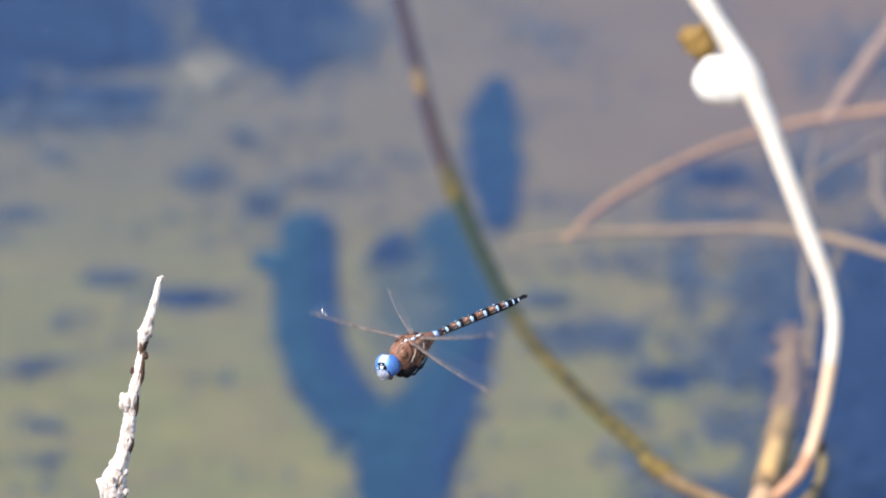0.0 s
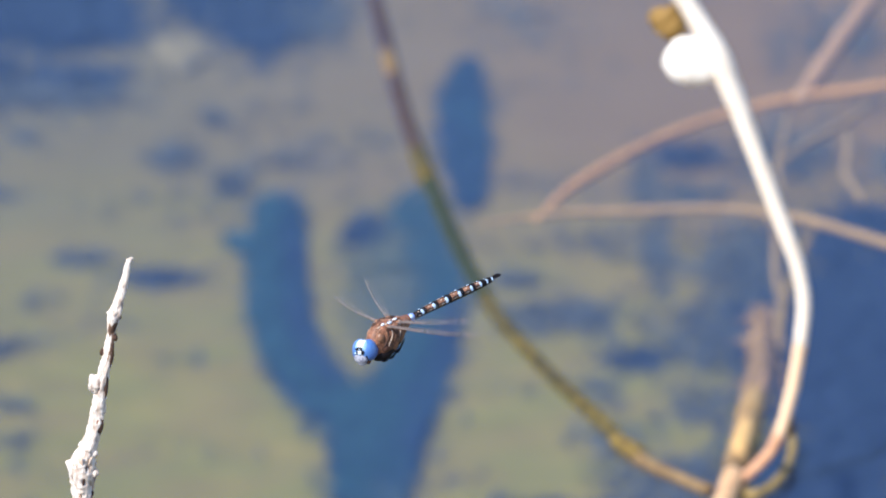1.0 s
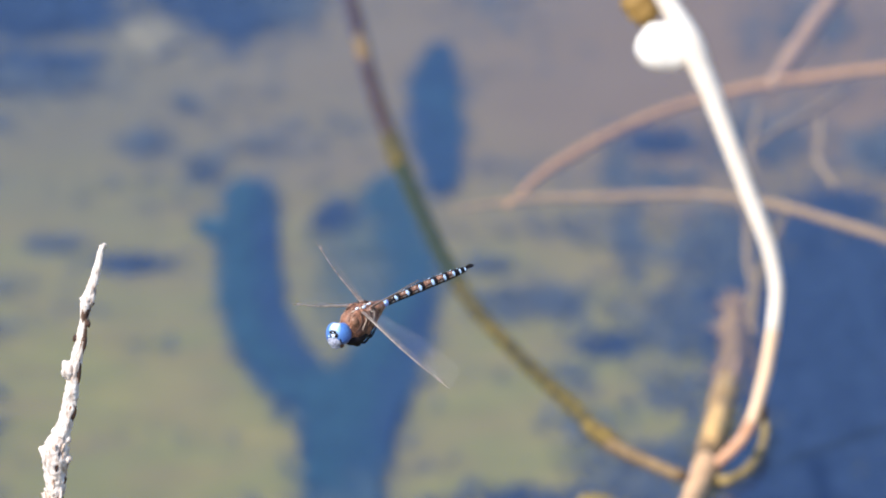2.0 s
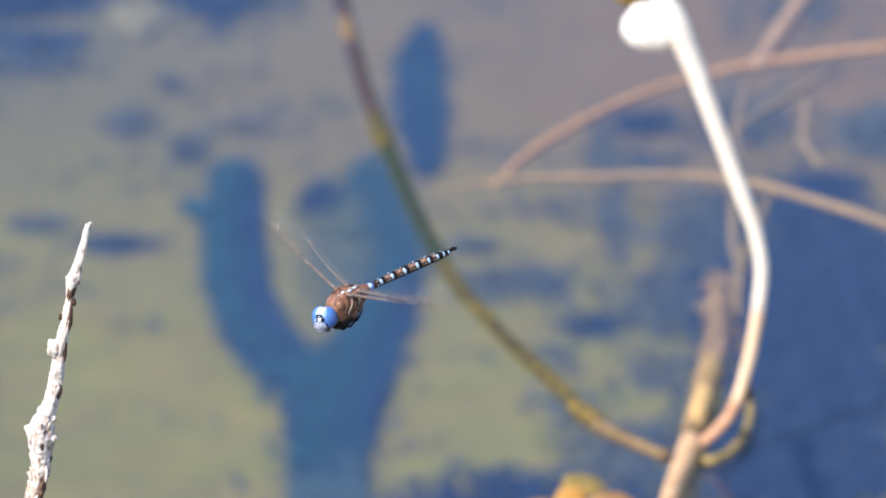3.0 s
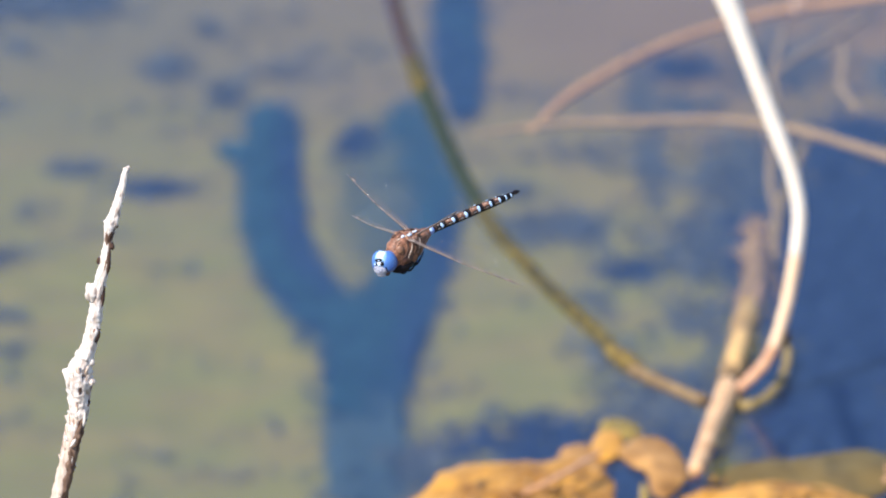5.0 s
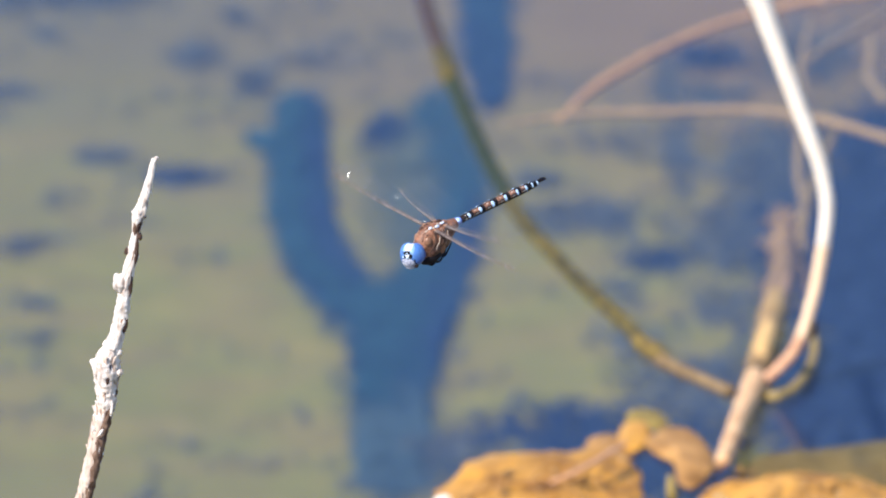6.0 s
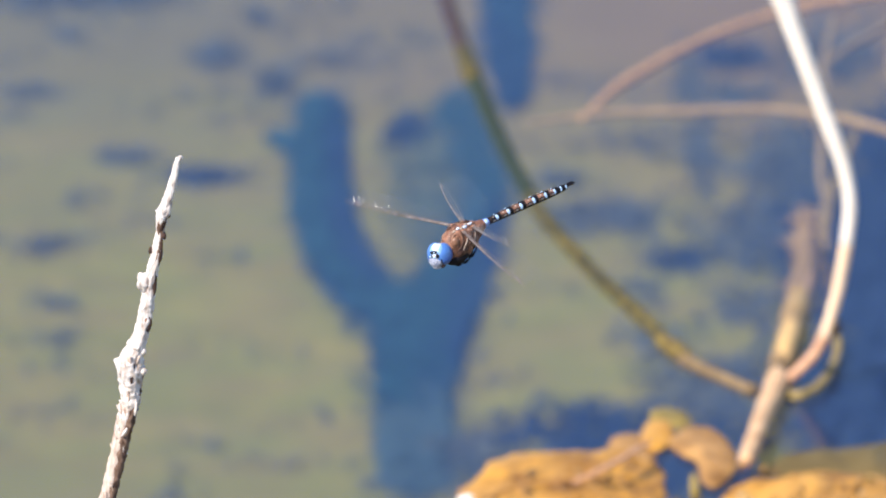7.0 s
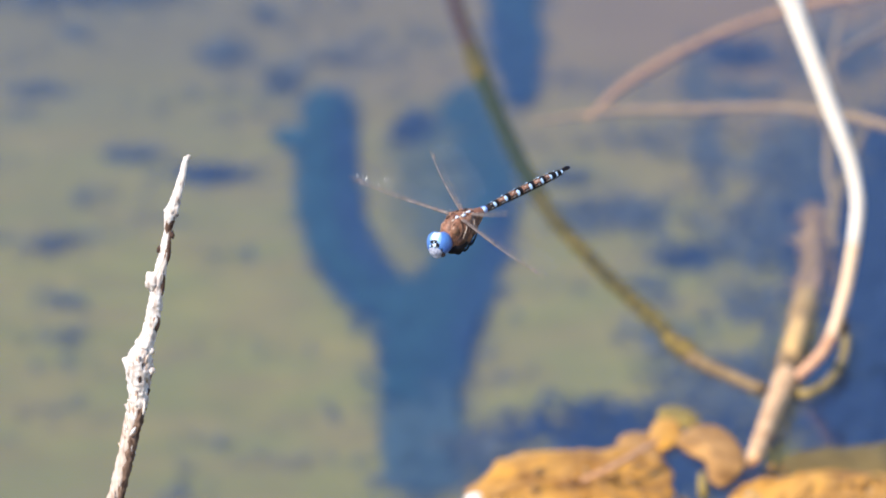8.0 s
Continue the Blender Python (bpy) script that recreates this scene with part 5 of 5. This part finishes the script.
def dragonfly_abdomen(root):
    """Ten rings from the waist to the tail, each with its bands, saddle and spots."""
    cuts = (19.4, 20.6, 22.9, 27.5, 32.8, 38.6, 44.4, 49.8, 53.6, 56.4, 58.8)
    wid = (1.65, 1.60, 1.12, 1.22, 1.38, 1.45, 1.45, 1.40, 1.28, 1.05, 0.80)

    def axis(x):
        u = (x - 19.4) / 43.4
        return Vector((x, 0, 3.65 - 1.1 * u - 2.1 * u * u))
    for i in range(10):
        x0, x1, r0, r1 = cuts[i], cuts[i + 1], wid[i], wid[i + 1]

        def ring(u, k=1.0):
            return axis(x0 + (x1 - x0) * u), (r0 + (r1 - r0) * u) * k

        def sleeve(us, ks, sides=18):
            rows = [ring(u, k) for u, k in zip(us, ks)]
            return scaled(tube([p for p, _ in rows], [r for _, r in rows], sides, 4, 0.05, 1.2))
        body = M["thorax"] if i == 0 else M["cobalt"] if i == 1 else M["rust"] if i < 8 else M["black"]
        seg = part("abdomen_ring", sleeve((0, 0.1, 0.5, 0.9, 1), (0.92, 0.99, 0.97, 1.02, 0.94)), body, root)
        if i == 1:
            part("blue_spot", scaled(ball(ring(0.3)[0] + Vector((0, -0.55, 0.6)), (0.95, 1.05, 0.95), 12, 16)), M["spot"], seg, "pale blue saddle at the waist")
            part("black_band", sleeve((0.86, 0.9, 0.97, 1.0), (0.96, 1.06, 1.06, 0.98)), M["black"], seg)
            continue
        if i == 0:
            continue
        part("black_band", sleeve((0.66, 0.70, 0.97, 1.0), (0.97, 1.05, 1.05, 0.95)), M["black"], seg)
        part("black_band", sleeve((0.0, 0.03, 0.10, 0.14), (0.95, 1.05, 1.05, 0.96)), M["black"], seg)
        if i == 2:
            part("black_band", sleeve((0.14, 0.2, 0.55, 0.66), (0.97, 1.03, 1.03, 0.97)), M["black"], seg, "dark front half of the ring")
        wave = noise.noise(Vector((i * 3.1, 2.0, 0.5)))
        for s in (1, -1):
            c, r = ring(0.76)
            ln = min((x1 - x0) * 0.19, 0.90) * (1 + 0.2 * wave)
            up = Euler((radians(s * 26), 0, 0)).to_matrix()
            part("blue_spot", scaled(ball(c + Vector((0, s * r * 0.60, r * 0.26)), (ln * 1.02, r * 0.48, r * 0.80), 10, 14, 0.12, 0.9, up)), M["spot"], seg, "pale blue spot")
            if i < 8:
                c, r = ring(0.40 + 0.05 * wave)
                part("pale_dash", scaled(ball(c + Vector((0, s * r * 0.42, r * 0.74)), (0.55, 0.30, 0.26), 8, 10, 0.2, 1.3)), M["stripe"], seg, "small pale dash on the back")
                c, r = ring(0.42)
                part("side_dash", scaled(ball(c + Vector((0, s * r * 0.92, -r * 0.12)), (0.75, 0.20, 0.34), 8, 10, 0.3, 1.3)), M["stripe"], seg)
                part("side_line", scaled(tube([ring(u)[0] + Vector((0, s * ring(u)[1] * 0.97, ring(u)[1] * 0.28)) for u in (0.1, 0.3, 0.5, 0.68)], [0.10, 0.16, 0.15, 0.10], 6, 3)), M["black"], seg, "dark side line")
        part("back_line", scaled(tube([ring(u)[0] + Vector((0, 0, ring(u)[1] * 0.97)) for u in (0.05, 0.3, 0.6, 0.95)], [0.12, 0.16, 0.16, 0.2], 6, 3)), M["black"], seg, "dark line down the back")
        under = [ring(u) for u in (0.0, 0.5, 1.0)]
        part("dark_underside", scaled(tube([p + Vector((0, 0, -r * 0.34)) for p, r in under], [r * 0.93 for _, r in under], 12, 4)), M["black"], seg, "black underside")
    for s in (1, -1):
        t0 = axis(58.4)
        part("tail_clasper", scaled(tube([t0 + Vector((0, s * 0.35, 0.2)), t0 + Vector((1.6, s * 0.55, 0.2)), t0 + Vector((2.9, s * 0.6, 0.15)), t0 + Vector((4.1, s * 0.35, 0.0))], [0.34, 0.34, 0.44, 0.2], 8, 5)), M["black"], root)


def dragonfly():
    root = empty("dragonfly", label="blue-eyed brown dragonfly hovering in the air above water", category="dragonfly")
    dragonfly_head(root)
    part("neck", scaled(tube([(0.8, 0, 0.4), (3.6, 0, 1.2)], [2.3, 2.4], 12, 4, 0.1, 0.8)), M["thorax"], root)
    thorax = part("thorax", scaled(thorax_shell()), M["thorax"], root, "furry rust-brown thorax with plates")
    part("fur", scaled(fur(620, 4)), M["fur"], thorax, "short tan hairs on the thorax")["kind"] = "stuff"

    def band(points, side, radii, out=0.0):
        return scaled(tube([flank(x, v, side, out) for x, v in points], radii, 8, 5))
    for s in (1, -1):
        part("shoulder_plate", scaled(ball(flank(5.9, 58, s, -0.9), (1.75, 1.35, 1.9), 14, 18, 0.08, 0.6)), M["plate"], thorax, "rounded brown shoulder plate")
        part("plate_rim", band([(4.3, 84), (4.0, 56), (5.4, 34), (7.3, 36), (8.0, 58), (7.4, 84)], s, [0.12, 0.18, 0.26, 0.26, 0.18, 0.1], -0.12), M["rust"], thorax, "orange-brown rim of the shoulder plate")
        part("groove", band([(4.6, 100), (6.2, 92), (7.9, 78), (8.6, 50), (8.2, 28)], s, [0.12, 0.36, 0.42, 0.34, 0.16], -0.15), M["bark_scar"], thorax, "dark groove")
        part("groove", band([(9.4, 105), (11.2, 82), (12.0, 56), (12.2, 34)], s, [0.2, 0.7, 0.65, 0.4], -0.2), M["bark_scar"], thorax, "dark groove")
        part("flank_stripe", band([(10.0, 44), (10.1, 62), (9.4, 80), (8.0, 92), (7.6, 106), (7.9, 118)], s, [0.08, 0.18, 0.22, 0.20, 0.16, 0.06], 0.02), M["stripe"], thorax, "pale curved flank stripe")
        part("flank_stripe", band([(14.2, 46), (14.0, 66), (13.0, 88), (12.0, 104)], s, [0.08, 0.15, 0.17, 0.06], 0.0), M["stripe"], thorax, "pale flank stripe")
        part("rear_plate", scaled(ball(flank(16.6, 60, s, -0.7), (2.2, 1.0, 1.5), 12, 16, 0.15, 0.7)), M["rust"], thorax, "orange-brown rear plate")
        part("rear_plate", scaled(ball(flank(12.4, 42, s, -0.6), (1.5, 1.0, 1.1), 12, 16, 0.15, 0.8)), M["rust"], thorax, "orange-brown rear plate")
        for n, (x0, z0) in enumerate(((5.0, -4.6), (8.0, -4.9), (11.0, -3.9))):
            part("leg", scaled(tube([(x0, s * 1.6, z0), (x0 + 0.6, s * 2.9, z0 - 0.3), (x0 + 3.0, s * 2.6, z0 + 0.2 + 0.5 * n), (x0 + 5.4, s * 1.6, z0 + 1.3 + 0.5 * n)], [0.5, 0.42, 0.32, 0.16], 7, 4)), M["black"], root)
    for s in (1, -1):
        # lower flank darkened in colour where the body is shaded
        part("dark_flank", scaled(ball(flank(8.2, 112, s, -1.5), (3.6, 1.65, 2.3), 14, 18, 0.12, 0.6, Euler((0, radians(-18), 0)).to_matrix())), M["flank"], thorax, "dark brown lower flank, shade painted in")
        part("dark_flank", scaled(ball(flank(12.6, 100, s, -1.4), (2.4, 1.55, 2.2), 14, 18, 0.12, 0.6, Euler((0, radians(-40), 0)).to_matrix())), M["flank"], thorax, "dark brown lower flank, shade painted in")
    # black belly pieces also paint in the shadow under the thorax
    part("belly", scaled(ball((7.6, 0, -2.4), (5.4, 4.15, 2.85), 14, 20, 0.1, 0.6, Euler((0, radians(-8), 0)).to_matrix())), M["black"], root, "black underside")
    part("belly", scaled(ball((13.2, 0, -0.4), (4.0, 3.3, 2.3), 14, 20, 0.1, 0.6, Euler((0, radians(-40), 0)).to_matrix())), M["black"], root, "black underside")
    rnd = random.Random(9)
    for n in range(22):
        x, v, s = 6.6 + 9.0 * (n // 2) / 10, rnd.uniform(8, 34), 1 if n % 2 else -1
        r = rnd.uniform(0.45, 0.85)
        part("wing_hinge", scaled(ball(flank(x, v, s, 0.15), (r * 1.2, r * 0.6, r * 0.6), 7, 10, 0.8, 1.6)), M[("stripe", "bark_scar", "rust", "flank", "crown", "bark_scar")[n % 6]], thorax)
    dragonfly_abdomen(root)
    wings = []
    for kind, side, at in WINGS:
        part("wing_root", scaled(tube([(at[0], at[1] - side * 1.5, at[2] - 0.5), at, (at[0] + 0.2, at[1] + side * 0.6, at[2] + 0.1)], [0.85, 0.7, 0.5], 9, 4, 0.3, 1.5)), M["rust"], root, "knobbly wing root")
        wings.append(wing(kind, side, at, root))
    return root, wings


ground()
water()
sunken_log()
weeds()
stems()
litter()
twig()
FLY, FLY_WINGS = dragonfly()

# seconds, place of the head, pitch and heading of the body
FLIGHT = [
    (0.0, -0.0431, 2.3013, 0.4033, -10.1, 38.9),
    (0.5, -0.0406, 2.3004, 0.4026, -10.7, 41.7),
    (1.0, -0.0403, 2.3005, 0.4025, -11.7, 40.6),
    (1.5, -0.0401, 2.3002, 0.4025, -10.4, 41.8),
    (1.7, -0.0400, 2.3007, 0.4035, -9.4, 41.5),
    (2.8, -0.0409, 2.3005, 0.4020, -8.4, 41.7),
    (3.0, -0.0401, 2.3005, 0.4016, -8.9, 42.8),
    (3.5, -0.0374, 2.3005, 0.4018, -8.3, 44.9),
    (4.0, -0.0352, 2.3014, 0.4023, -9.7, 44.2),
    (4.5, -0.0338, 2.3010, 0.4013, -10.9, 41.5),
    (4.7, -0.0326, 2.3009, 0.4015, -9.3, 40.9),
    (5.8, -0.0326, 2.3001, 0.4017, -11.7, 42.7),
    (6.0, -0.0324, 2.2999, 0.4016, -11.5, 41.9),
    (6.5, -0.0316, 2.3001, 0.4018, -10.2, 42.2),
    (7.0, -0.0314, 2.3000, 0.4012, -10.1, 41.3),
    (7.5, -0.0329, 2.3005, 0.4026, -10.0, 41.8),
    (8.0, -0.0343, 2.3010, 0.4045, -11.1, 43.2),
]
# seconds, sweep and lift of each wing in degrees
BEATS = (
    [(0, -11, 0), (0.5, -5, 2), (1, 16, -13), (1.5, 14, -12), (1.7, -3, -5), (2.8, 17, -3), (3, 9, 20), (3.5, 15, 7), (4, 24, -7), (4.5, 5, 16), (4.7, 15, 3), (5.8, 8, -7), (6, -5, 14), (6.5, -16, 4), (7, -18, 4), (7.5, -10, -1), (8, -11, 8)],
    [(0, 26, -3), (0.5, 28, -2), (1, 27, -8), (1.5, 28, -5), (1.7, 25, -3), (2.8, 3, -20), (3, 22, 1), (3.5, 19, -2), (4, 30, -6), (4.5, 9, -16), (4.7, 6, -7), (5.8, 25, -11), (6, 21, -9), (6.5, 30, -11), (7, 28, -7), (7.5, 29, -11), (8, 29, 4)],
    [(0, 1, -9), (0.5, -6, 1), (1, 11, 9), (1.5, -10, 4), (1.7, -5, -16), (2.8, 8, -2), (3, 16, 5), (3.5, -6, 23), (4, -10, 11), (4.5, 5, -11), (4.7, 33, -8), (5.8, 1, -4), (6, -1, -2), (6.5, -17, 8), (7, -12, -5), (7.5, 2, -11), (8, -4, -11)],
    [(0, 9, 18), (0.5, 2, 21), (1, 5, 18), (1.5, 14, 13), (1.7, -13, 19), (2.8, 0, 18), (3, 1, 13), (3.5, -19, 18), (4, 3, 19), (4.5, 8, 15), (4.7, -14, 19), (5.8, -10, 18), (6, -9, 15), (6.5, -11, 19), (7, -18, 17), (7.5, -19, 22), (8, -16, 26)],
)


def motions():
    walk(FLY, [(t, pose(x, y, z, 0, pitch, heading)) for t, x, y, z, pitch, heading in FLIGHT])
    for n, (ob, (kind, side, at), beats) in enumerate(zip(FLY_WINGS, WINGS, BEATS)):
        rows = []
        for (t0, s0, l0), (t1, s1, l1) in zip(beats, beats[1:]):
            steps = max(2, round((t1 - t0) * 30))
            cycles = max(1, round((t1 - t0) * 9))
            for k in range(steps):
                u = k / steps
                w = math.sin(2 * math.pi * cycles * u) * (1 if n % 2 == 0 else -1)
                rows.append((t0 + (t1 - t0) * u, s0 + (s1 - s0) * u, l0 + (l1 - l0) * u + 16 * w, 8 * w))
        rows.append((*beats[-1], 0))
        b = [c * 0.001 for c in at]
        walk(ob, [(t, pose(*b, side * lift, twist - 6, -side * sweep)) for t, sweep, lift, twist in rows])


motions()
